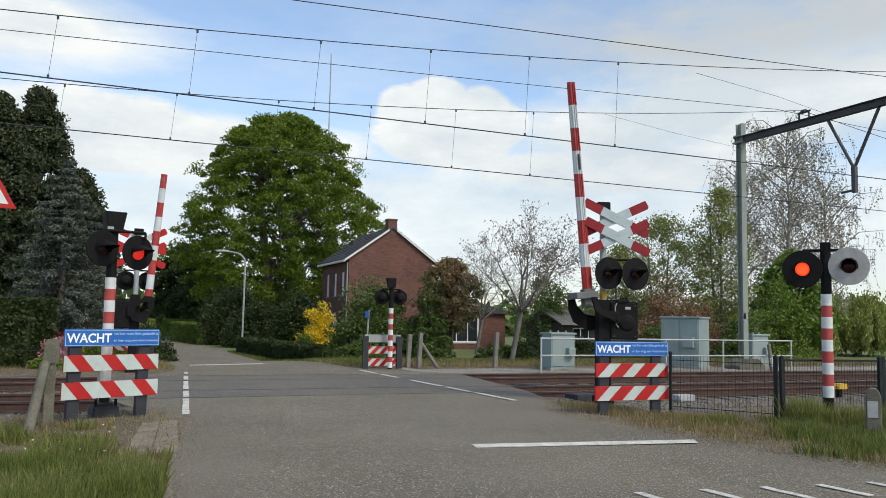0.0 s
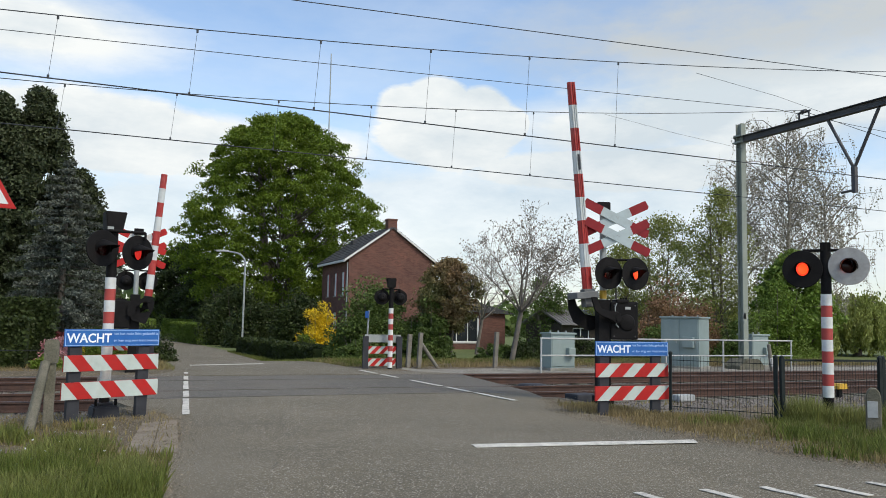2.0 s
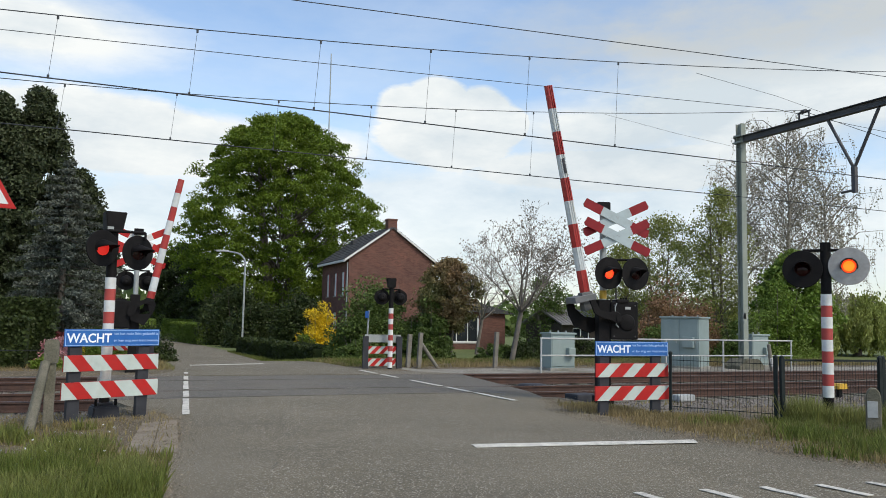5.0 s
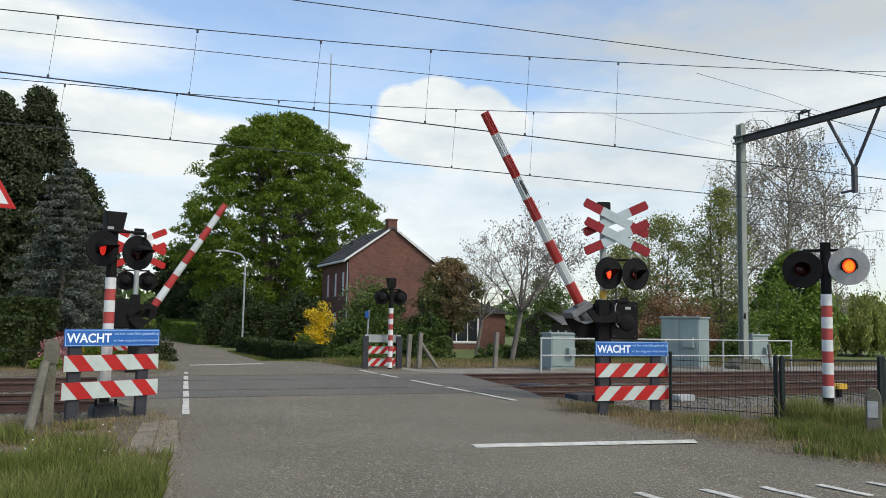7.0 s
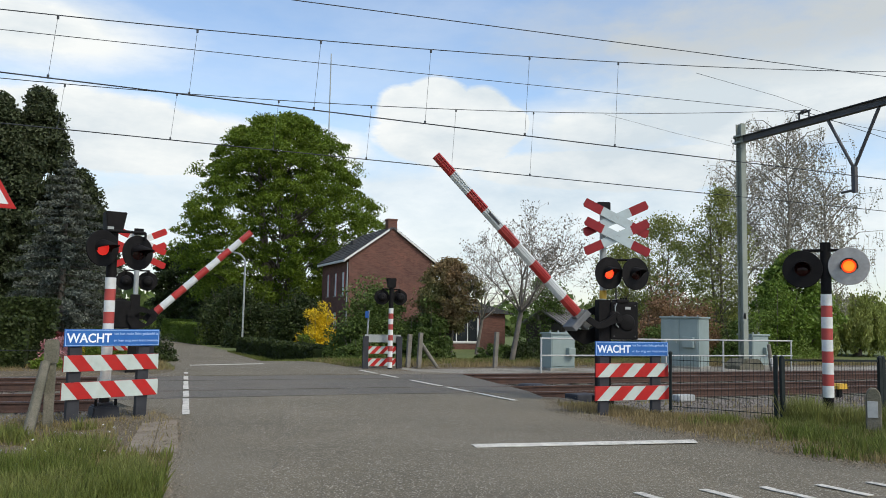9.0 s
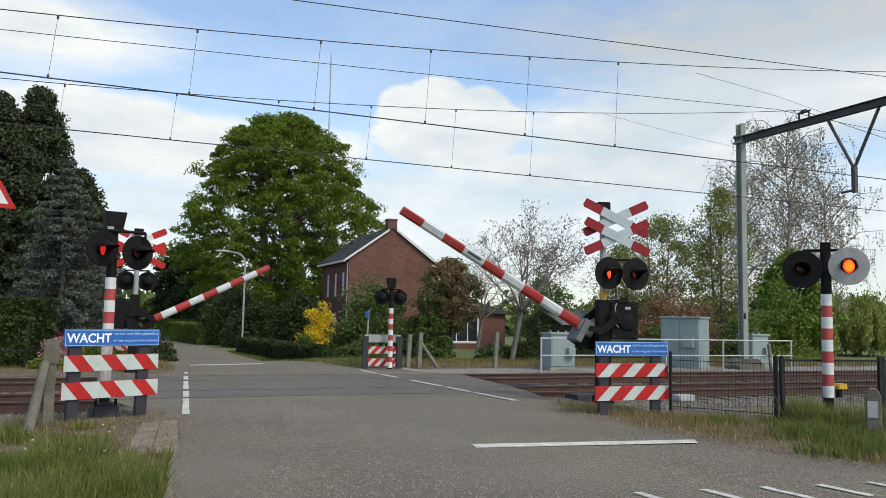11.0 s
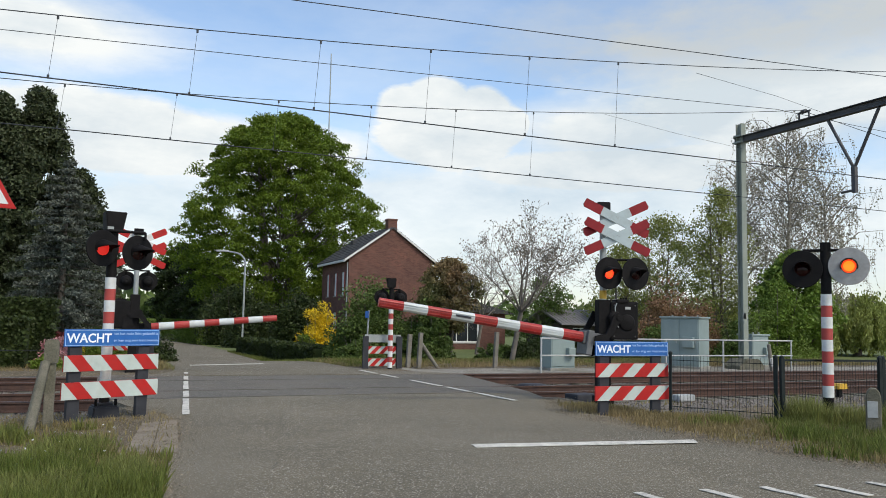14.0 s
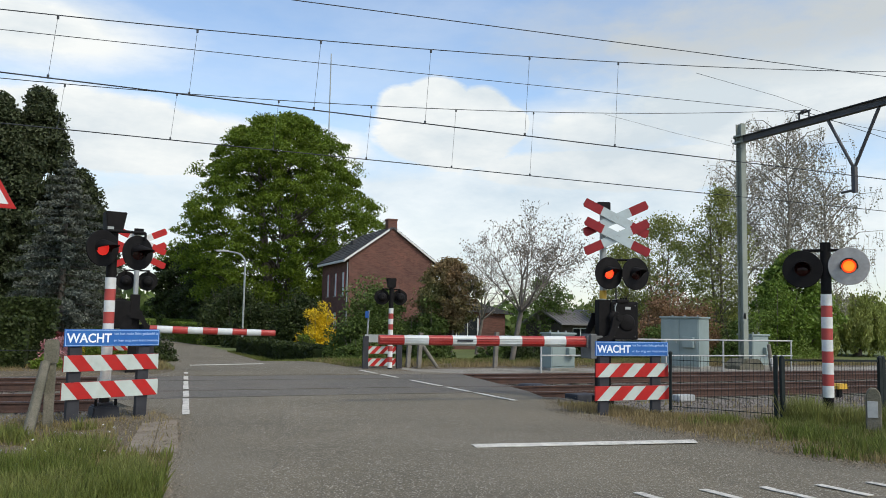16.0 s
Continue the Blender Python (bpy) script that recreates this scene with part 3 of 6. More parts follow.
def lamp_unit(parent, x, y, z, face, radius, disc, beat, lit, droop=0.02, warm=0.0):
    """One flashing lamp: backing disc with a hole, cup behind it, hood, and a two-faced lens, one face glowing; its
    turn in the cup is added to stand in for switching.
    """
    m = pose(x, y, z, 0, 0, face)
    bm = B()
    lathe(bm, [(0.108, 0.0), (0.108, -0.006), (radius - 0.006, -0.006), (radius, 0.0), (radius, 0.01), (0.13, 0.01), (0.108, 0.006), (0.108, 0.0)], 48, m)
    for f in bm.faces:
        f.smooth = False
    board = part("backing_disc", bm, disc, parent)
    bm = B()
    lathe(bm, [(0.118, 0.015), (0.135, 0.03), (0.13, 0.1), (0.1, 0.16), (0.05, 0.19), (0.0005, 0.195), (0.0005, 0.185), (0.09, 0.15), (0.118, 0.1), (0.118, 0.015)], 24, m)
    part("lamp_housing", bm, BLACK, parent)
    # hood: an open half tube, longer at the top
    bm = B()
    seg = 18
    rows = []
    for k in range(2):
        inner = []
        for i in range(seg + 1):
            a = math.pi * (-0.12 + 1.24 * i / seg)
            r = 0.125 - 0.006 * k
            reach = -0.05 - (0.17 + 1.3 * droop) * max(0.0, math.sin(a)) ** 0.8
            inner.append([bm.verts.new(m @ Vector((r * math.cos(a), -0.008, r * math.sin(a)))), bm.verts.new(m @ Vector((r * 0.97 * math.cos(a), reach, r * 0.97 * math.sin(a) - droop * max(0, math.sin(a)))))])
        rows.append(inner)
    for i in range(seg):
        bm.faces.new((rows[0][i][0], rows[0][i + 1][0], rows[0][i + 1][1], rows[0][i][1]))
        bm.faces.new((rows[1][i][1], rows[1][i + 1][1], rows[1][i + 1][0], rows[1][i][0]))
        bm.faces.new((rows[0][i][1], rows[0][i + 1][1], rows[1][i + 1][1], rows[1][i][1]))
    for f in bm.faces:
        f.smooth = True
    bmesh.ops.recalc_face_normals(bm, faces=bm.faces)
    part("hood", bm, BLACK, parent)
    bm = B()
    lathe(bm, [(0.0005, -0.028), (0.04, -0.0245), (0.078, -0.013)], 24, None, 3)
    lathe(bm, [(0.078, -0.013), (0.085, -0.01), (0.102, -0.001)], 24, None, 0)
    lathe(bm, [(0.102, 0.001), (0.085, 0.01), (0.05, 0.023), (0.0005, 0.028)], 24, None, 1)
    lathe(bm, [(0.102, -0.001), (0.104, 0.0), (0.102, 0.001)], 24, None, 2)
    lens = part("lens", bm, (lit, LENSDARK, BLACK, {LENSRED: LENSCORE, LENSAMBER: LENSHOT}.get(lit, lit)), parent, "round red lamp lens that flashes")
    lens.matrix_basis = m @ pose(0, 0, 0, 0, 0, 180)
    if beat:
        LENSES.append((lens, m, beat, warm))
    return board


def banded_post(parent, top, band_top, band_h, count, radius=0.07, red=None):
    bm = B()
    rod(bm, (0, 0, -0.15), (0, 0, top), radius, seg=20)
    part("post", bm, BLACK, parent, "black steel post")
    ring = {}
    for i in range(count):
        c = WHITE if i % 2 == 0 else (red or DULLRED)
        if c.name not in ring:
            bm = B()
            rod(bm, (0, 0, -band_h / 2), (0, 0, band_h / 2), radius + 0.004, seg=20)
            ring[c.name] = mesh_of("band", bm, c)
        o = new("band", ring[c.name])
        o.parent = parent
        o.location = (0, 0, band_top - band_h * (i + 0.5))


def bell_box(parent, z0, z1, w, yy=0.0):
    bm = B()
    prism(bm, [(-w * 0.42, z0), (w * 0.42, z0), (w * 0.6, z1 - 0.03), (w * 0.62, z1), (-w * 0.5, z1), (-w * 0.5, z1 - 0.03)], yy - w * 0.45, yy + w * 0.45)
    bmesh.ops.bevel(bm, geom=bm.edges[:], offset=0.012, segments=2, affect="EDGES")
    part("bell_box", bm, BLACK, parent, "black bell housing on top of the post")
    bm = B()
    box(bm, -w * 0.4, yy - w * 0.45 - 0.006, z0 + 0.02, -w * 0.08, yy - w * 0.45 - 0.001, z0 + 0.06)
    part("type_plate", bm, STEEL, parent)


def bracket(parent, x0, x1, z, y=-0.03):
    bm = B()
    rod(bm, (x0, y, z), (x1, y, z), 0.022, seg=10)
    rod(bm, (x0, y, z), (x0, y - 0.02, z - 0.1), 0.018, seg=8)
    rod(bm, (x1, y, z), (x1, y - 0.02, z - 0.1), 0.018, seg=8)
    part("lamp_bracket", bm, BLACK, parent)


def make_signals():
    # beside the fence, turned to the side road
    t = thing("flashing_light_signal", pose(10.23, 9.1, 0, 0, 0, -48), "red-white banded black post with twin flashing red lamps", "rail signal", "crossing signals")
    banded_post(t, 2.72, 1.93, 0.172, 9, 0.076)
    bm = B()
    box(bm, -0.075, -0.07, 2.58, 0.075, 0.07, 2.72, 0.012)
    part("cap", bm, BLACK, t)
    bracket(t, -0.32, 0.32, 2.6)
    lamp_unit(t, -0.325, -0.1, 2.31, 2, 0.285, BLACK, "a", LENSRED)
    lamp_unit(t, 0.315, -0.1, 2.35, -3, 0.284, GREYDISC, "b", LENSAMBER)
    # near side, left edge of the road
    t = thing("flashing_light_signal", pose(0.2, 12.5, 0, 0, 0, 12), "black and red-white banded post with twin flashing lamps and a bell", "rail signal", "crossing signals")
    banded_post(t, 2.66, 1.94, 0.162, 9, 0.07)
    bell_box(t, 2.6, 2.88, 0.26, 0.02)
    bracket(t, -0.1, 0.42, 2.6, -0.1)
    lamp_unit(t, -0.17, -0.18, 2.34, 22, 0.255, BLACK, "b", LENSDIM, 0.085)
    lamp_unit(t, 0.335, -0.08, 2.31, 20, 0.25, BLACK, "a", LENSDIM, 0.085)
    bm = B()
    prism(bm, [(-0.2, -0.15), (0.2, -0.15), (0.165, 0.15), (-0.165, 0.15)], -0.16, 0.16)
    bmesh.ops.bevel(bm, geom=bm.edges[:], offset=0.02, segments=2, affect="EDGES")
    box(bm, -0.1, -0.1, 0.145, 0.1, 0.1, 0.19, 0.015)
    part("foot_block", bm, DARKGREY, t, "dark weathered foot block")
    for bx in (-0.13, 0.13):
        bm = B()
        rod(bm, (bx, -0.1, 0.12), (bx, -0.1, 0.24), 0.02, seg=8)
        part("anchor_bolt", bm, BLACK, t)
    # far side, seen from behind
    t = thing("flashing_light_signal", pose(8.05, 22.7, -0.03, 0, 0, 172), "banded signal post from behind with twin lamps and bell", "rail signal", "crossing signals")
    banded_post(t, 2.4, 1.8, 0.158, 11, 0.068)
    bell_box(t, 2.4, 2.68, 0.25)
    bracket(t, -0.27, 0.27, 2.36)
    lamp_unit(t, -0.27, -0.08, 2.12, 0, 0.225, BLACK, "a", LENSRED)
    lamp_unit(t, 0.27, -0.08, 2.12, 0, 0.225, BLACK, "b", LENSRED)


def text_part(body, x, z, width, height, y, material, parent, name="lettering"):
    cu = bpy.data.curves.new(name, "FONT")
    cu.body, cu.extrude, cu.resolution_u, cu.offset = body, 0.0015, 3, (0.022 if len(body) < 6 else 0.006)
    ob = new(name, cu)
    me = bpy.data.meshes.new_from_object(ob.evaluated_get(bpy.context.evaluated_depsgraph_get()))
    bpy.data.objects.remove(ob)
    co = np.empty(len(me.vertices) * 3, dtype=np.float32)
    me.vertices.foreach_get("co", co)
    co = co.reshape(-1, 3)
    lo, hi = co.min(0), co.max(0)
    out = np.empty_like(co)
    out[:, 0] = x + (co[:, 0] - lo[0]) / (hi[0] - lo[0]) * width
    out[:, 2] = z + (co[:, 1] - lo[1]) / (hi[1] - lo[1]) * height
    out[:, 1] = y - co[:, 2]
    me.vertices.foreach_set("co", out.ravel())
    me.materials.clear()
    me.materials.append(material)
    o = new(name, me)
    o.parent = parent
    return o


def striped_board(parent, z0, z1, width, lean, whites, first=0.07, share=0.46, name="hazard_board"):
    """A plank with slanted red and white stripes, each stripe a piece of its own."""
    bm = B()
    box(bm, -width / 2, -0.024, z0, width / 2, 0.0, z1, 0.005)
    board = part(name, bm, RED, parent, "red and white striped plank")
    h = z1 - z0
    pitch = width / whites
    for i in range(int(whites + 1.2)):
        x0 = -width / 2 + pitch * (i + first)
        w = pitch * share
        poly = [(x0, z0 + 0.002), (x0 + w, z0 + 0.002), (x0 + w + lean * h, z1 - 0.002), (x0 + lean * h, z1 - 0.002)]
        lim = width / 2 - 0.002
        out = []
        for k in range(4):     # clip to the plank's ends
            (xa, za), (xb, zb) = poly[k], poly[(k + 1) % 4]
            if abs(xa) <= lim:
                out.append((xa, za))
            for edge in (-lim, lim):
                if (xa - edge) * (xb - edge) < 0:
                    out.append((edge, za + (zb - za) * (edge - xa) / (xb - xa)))
        if len(out) < 3:
            continue
        if (poly[0][0] > lim and poly[3][0] > lim) or (poly[1][0] < -lim and poly[2][0] < -lim):
            continue
        cx, cz = sum(p[0] for p in out) / len(out), sum(p[1] for p in out) / len(out)
        out.sort(key=lambda p: math.atan2(p[1] - cz, p[0] - cx))
        bm = B()
        prism(bm, out, -0.0275, -0.02)
        part("stripe", bm, BOARDWHITE, board)


def wait_sign(m, lean, lettered=True, whites=3, group="warning stands"):
    t = thing("warning_stand", m, "blue WACHT sign over two red-white hazard boards on grey posts" if lettered else
              "back of a warning stand with striped boards and grey sign", "sign", group)
    w = 1.4 if lettered else 1.12
    for x in ((-0.52, 0.48) if lettered else (-0.55, 0.5)):
        bm = B()
        yy = 0.004 if lettered else -0.1
        box(bm, x - 0.085, yy, -0.2, x + 0.085, yy + 0.066, 1.1, 0.008)
        part("post", bm, DARKGREY, t, "dark grey flat post")
    bm = B()
    box(bm, -w / 2, -0.02, 0.915, w / 2, 0.0, 1.145, 0.006)
    b = part("sign_board", bm, (BLUE if lettered else STEEL), t, "blue enamel sign with white text" if lettered else "grey back of a sign")
    if lettered:
        bm = B()
        for x0, z0, x1, z1 in ((-w / 2 + 0.012, 1.128, w / 2 - 0.012, 1.134), (-w / 2 + 0.012, 0.926, w / 2 - 0.012, 0.932), (-w / 2 + 0.012, 0.926, -w / 2 + 0.018, 1.134), (w / 2 - 0.018, 0.926, w / 2 - 0.012, 1.134)):
            box(bm, x0, -0.0225, z0, x1, -0.0195, z1)
        part("border", bm, DIMLETTER, b)
        text_part("WACHT", -0.67, 0.965, 0.63, 0.125, -0.021, LETTER, b)
        text_part("tot het rode licht gedoofd is", -0.005, 1.058, 0.675, 0.048, -0.021, DIMLETTER, b)
        text_part("er kan nog een trein komen", -0.005, 0.965, 0.675, 0.048, -0.021, DIMLETTER, b)
    striped_board(t, 0.585, 0.8, w - 0.01, lean, whites, *((0.07, 0.46) if lean > 0 else (-0.085, 0.55)))
    striped_board(t, 0.22, 0.445, w + 0.01, lean, whites, *((0.07, 0.46) if lean > 0 else (-0.085, 0.55)))
    return t


def make_signs():
    wait_sign(pose(7.94, 10.85, 0.0, 0, 0, 0), 1.05, True, 3)
    wait_sign(pose(0.27, 12.13, 0.07, 0, 0, 29), -0.87, True, 2.93)
    # two stands on the far side, turned away
    t = wait_sign(pose(7.92, 23.0, -0.16, 0, 0, 0), 1.0, False, 4)
    t = wait_sign(pose(0.95, 23.2, -0.1, 0, 0, -8), -1.0, False, 4)


def cross_plank(parent, cx, cz, y, angle, white, red_foil, length=1.36, width=0.165):
    """One plank of the crossed sign: white with red, pointed ends."""
    m = Matrix.Translation((cx, y, cz)) @ Matrix.Rotation(radians(angle), 4, "Y")
    half, red = length / 2, 0.37
    bm = B()
    prism(bm, [(-half + red, -width / 2), (half - red, -width / 2), (half - red, width / 2), (-half + red, width / 2)], -0.012, 0.012, m)
    p = part("cross_plank", bm, white, parent, "white plank with red ends")
    for sg in (-1, 1):
        bm = B()
        prism(bm, [(sg * (half - red), -width / 2), (sg * (half - 0.035), -width / 2), (sg * half, -width / 4), (sg * (half - 0.015), width / 2), (sg * (half - red), width / 2)], -0.0125, 0.0125, m)
        part("red_end", bm, red_foil, p)
    for dx in (-0.02, 0.02):
        bm = B()
        rod(bm, m @ Vector((dx, -0.018, 0.02)), m @ Vector((dx, -0.011, 0.02)), 0.011, seg=8)
        part("bolt", bm, STEEL, p)


def barrier(m, arm_len, name_label, lamps, wscale=1.0, pivot_x=0.165, cross_x=0.22, lamp_x=(0.04, 0.55), collar=True):
    t = thing("half_barrier", m, name_label, "level crossing barrier", "half barriers")
    bm = B()
    box(bm, -0.12, -0.11, -0.2, 0.12, 0.11, 1.86 if collar else 1.99, 0.015)
    box(bm, -0.16, -0.15, -0.2, 0.16, 0.15, 0.12, 0.015)
    part("barrier_post", bm, BLACK, t, "black steel barrier post")
    bm = B()
    box(bm, 0.1, -0.15, 1.14, 0.62, 0.17, 1.83, 0.03)
    box(bm, 0.2, -0.165, 1.8, 0.44, 0.1, 1.87, 0.02)
    lathe(bm, [(0.0005, -0.2), (0.09, -0.2), (0.12, -0.17), (0.12, -0.14)], 20, pose(pivot_x, 0, 1.54 if collar else 1.502))
    lathe(bm, [(0.0005, -0.18), (0.13, -0.178), (0.15, -0.165), (0.15, -0.14)], 24, pose(0.4, 0, 1.45))
    for a in range(3):
        rod(bm, (0.3 + 0.05 * a, -0.12, 1.85), (0.3 + 0.05 * a, -0.12, 1.9), 0.018, seg=8)
    mach = part("drive_housing", bm, BLACK, t, "black cast drive housing with cables")
    cable = [(0.2, 1.8), (0.17, 1.72), (0.18, 1.6), (0.17, 1.5), (0.2, 1.4), (0.24, 1.36)]
    bm = B()
    for (xa, za), (xb, zb) in zip(cable, cable[1:]):
        rod(bm, (xa, -0.168, za), (xb, -0.168, zb), 0.011, seg=6)
    part("cable", bm, STEEL, mach, "grey armoured cable")
    bm = B()
    box(bm, 0.37, -0.157, 1.69, 0.47, -0.151, 1.735, 0.002)
    part("plate", bm, PLATE, mach)
    for hx in (0.16, 0.56):
        bm = B()
        for hz in (1.2, 1.76):
            rod(bm, (hx, -0.165, hz), (hx, -0.148, hz), 0.014, seg=6)
        part("bolt", bm, DARKSTEEL, mach)
    bm = B()
    rod(bm, (0, 0, 1.8), (0, 0, 3.62), 0.062, seg=16)
    part("sign_pole", bm, STEEL, t, "galvanised pole")
    if collar:
        bm = B()
        rod(bm, (0, 0, 1.88), (0, 0, 2.03), 0.065, seg=16)
        part("collar", bm, YELLOW, t, "yellow collar")
    bm = B()
    box(bm, -0.12, -0.1, 3.5, 0.11, 0.1, 3.66, 0.012)
    part("top_box", bm, BLACK, t)
    foils = (FOILWHITE, FOILRED) if collar else (WHITE, RED)
    for cz, yy in ((3.36, -0.1), (3.01, -0.155)):
        cross_plank(t, cross_x, cz, yy, 25, *foils)
        cross_plank(t, cross_x, cz, yy + 0.027, -25, *foils)
    bm = B()
    rod(bm, (lamp_x[0] - 0.05, -0.08, 2.6), (lamp_x[1] + 0.05, -0.08, 2.6), 0.02, seg=8)
    rod(bm, (0, 0, 2.6), (0, -0.09, 2.6), 0.03, seg=8)
    for x in lamp_x:
        rod(bm, (x, -0.08, 2.6), (x, -0.19, 2.53), 0.016, seg=8)
    part("lamp_bracket", bm, BLACK, t)
    for (x, z), beat in zip(((lamp_x[0], 2.34), (lamp_x[1], 2.34)), lamps):
        lamp_unit(t, x, -0.2, z, 14 if collar else 8, 0.295 if collar else 0.243, BLACK, beat, LENSRED, 0.05, 0.7 if collar else 0.0)
    # the moving arm; it lies closed along -x of its own space, which turns about the pivot
    arm = part("arm", B(), STEEL, t, "red and white banded barrier arm")
    drop, start = (-0.445, -0.523) if collar else (-0.366, -0.451)
    low = drop - (0.3 if collar else 0.16)
    bm = B()
    prism(bm, [(-0.02, 0.06), (-0.05, -0.28), (-0.1, -0.44), (-0.27, low + 0.16), (-0.38, low + 0.14), (-0.38, low), (-0.18, low), (0.04, low + 0.08), (0.22, -0.38), (0.16, -0.06)], 0.2, 0.235)
    prism(bm, [(0.02, 0.08), (-0.27, 0.08), (-0.29, 0.0), (-0.47, drop + 0.02), (-0.4, drop - 0.02), (-0.2, -0.12), (0.02, -0.1)], 0.236, 0.262)
    prism(bm, [(0.09, 0.04), (0.0, 0.09), (-0.09, 0.02), (-0.13, -0.16), (-0.19, drop + 0.12), (-0.4, drop + 0.05), (-0.4, drop - 0.05), (-0.16, drop + 0.0), (-0.06, drop + 0.12), (0.03, -0.12), (0.1, -0.04)], -0.235, -0.19)
    rod(bm, (0.02, -0.25, 0.0), (0.02, 0.26, 0.0), 0.05, seg=12)
    part("arm_carrier", bm, BLACK, arm, "black curved carrier of the arm")
    bm = B()
    box(bm, start + 0.02, -0.15, drop - (0.3 if collar else 0.12), start + 0.14, 0.24, drop + 0.14, 0.015)
    box(bm, start - 0.03, -0.085, drop - 0.11, start + 0.3, 0.085, drop + 0.11, 0.015)
    part("yoke", bm, YOKEGREY if collar else BLACK, arm, "steel yoke holding the arm")
    n, x0 = 9, start
    short = 1.0 if collar else 0.56      # the far arm's first band is a short one
    step = (arm_len + x0) / (n - 1 + short)
    for i in range(n):
        a, b = x0 - (i - 1 + short) * step if i else x0, x0 - (i + short) * step
        ra, rb = 0.098 - 0.002 * i, 0.098 - 0.002 * (i + 1)
        bm = B()
        mm = Matrix.Translation((0, 0, drop)) @ Matrix.Diagonal((1, 0.75, 1, 1))
        rod(bm, (a, 0, 0), (b, 0, 0), ra * wscale, rb * wscale, seg=16)
        bmesh.ops.transform(bm, matrix=mm, verts=bm.verts)
        for rz in (-0.045, 0.0, 0.035):
            box(bm, b + 0.004, -0.078 * wscale, drop + rz - 0.004, a - 0.004, -0.06, drop + rz + 0.004)
        part("band", bm, ARMRED if i % 2 == 0 else ARMWHITE, arm)
        if i == 5:
            bm = B()
            box(bm, (a + b) / 2 - 0.14, -0.083, drop - 0.02, (a + b) / 2 + 0.14, -0.068, drop + 0.015)
            part("label_strip", bm, DARKGREY, arm)
    return t, arm


def make_barriers():
    near = barrier(pose(8.58, 12.6, 0, 0, 0, -14), 4.374, "black half barrier with crossed red-white sign and flashing lamps", ("b", "a"))
    far = barrier(pose(0.95, 22.0, -0.05, 0, 0, 177), 3.644, "black half barrier across the tracks, seen from behind", ("a", "b"), 1.0, 0.097, -0.06, (-0.27, 0.25), False)
    return near, far


make_signals()
make_signs()
NEAR_BARRIER, FAR_BARRIER = make_barriers()


# ---- overhead line ----
def wire_object(name, pts, r, label, category="wire", group="overhead wires"):
    cu = bpy.data.curves.new(name, "CURVE")
    cu.dimensions, cu.bevel_depth, cu.bevel_resolution = "3D", r, 1
    sp = cu.splines.new("POLY")
    sp.points.add(len(pts) - 1)
    for p, c in zip(sp.points, pts):
        p.co = (*c, 1)
    ob = new(name, cu)
    me = bpy.data.meshes.new_from_object(ob.evaluated_get(bpy.context.evaluated_depsgraph_get()))
    bpy.data.objects.remove(ob)
    me.materials.append(WIRE)
    o = new(name, me)
    return tagged(o, label, category, group)


def sag(s, k, s0, z0, support=21.15):
    if s <= support:
        return z0 + k * (s - s0) ** 2
    s = 2 * support - s
    if s < s0 - (support - s0):
        s = 2 * s0 - s + 0
    return z0 + k * (s - s0) ** 2


def make_wires():
    for q, k, s0, z0, zc in ((15.54, 0.00196, -13.8, 6.336, 5.52), (19.54, 0.00267, -7.5, 6.37, 5.47)):
        mess = wire_object("messenger_wire", [(s, q, sag(s, k, s0, z0)) for s in np.arange(-45, 76, 1.5)], 0.0095, "dark sagging messenger wire over the track")
        wire_object("contact_wire", [(s, q + 0.0 * s, zc) for s in np.arange(-45, 110, 5.0)], 0.0125, "dark copper contact wire over the track")
        for i in range(-8, 6):
            s = -0.85 + 2.37 * i
            o = wire_object("dropper", [(s - 0.1, q, zc), (s, q, sag(s, k, s0, z0))], 0.004, "thin dropper between messenger and contact wire", "dropper", "droppers")
            bm = B()
            box(bm, -0.02, -0.012, -0.07, 0.02, 0.012, 0.0, 0.004)
            c = part("clamp", bm, WIRE, o)
            c.location = (s, q, sag(s, k, s0, z0))
            bm = B()
            box(bm, -0.02, -0.012, 0.0, 0.02, 0.012, 0.06, 0.004)
            c = part("clamp", bm, WIRE, o)
            c.location = (s - 0.1, q, zc)
        for i in range(6, 12):
            s = 21.15 + 6.5 + 4.5 * (i - 6)
            wire_object("dropper", [(s, q, zc), (s, q, sag(s, k, s0, z0))], 0.004, "thin dropper between messenger and contact wire", "dropper", "droppers")
    wire_object("feeder_wire", [(s, 19.6, 7.6 + 0.0425 * s + 0.0002 * (s - 10) ** 2) for s in np.arange(-40, 22, 2.0)] + [(40, 19.6, 7.7), (60, 19.6, 7.6)], 0.0085, "dark feeder wire above the track")
    wire_object("feeder_wire", [(s, 13.5, 6.72 + 0.045 * s + 0.00016 * (s - 10) ** 2) for s in np.arange(-40, 60, 2.0)], 0.0085, "dark feeder wire above the verge")
    wire_object("stay_wire", [(13.3, 15.54, 7.6), (17.5, 17.1, 7.95), (21.15, 18.5, 8.15)], 0.005, "thin stay wire to the portal")
    wire_object("stay_wire", [(13.35, 19.54, 7.5), (17, 20.9, 7.62), (21.15, 22.3, 7.8)], 0.004, "thin stay wire to the mast")


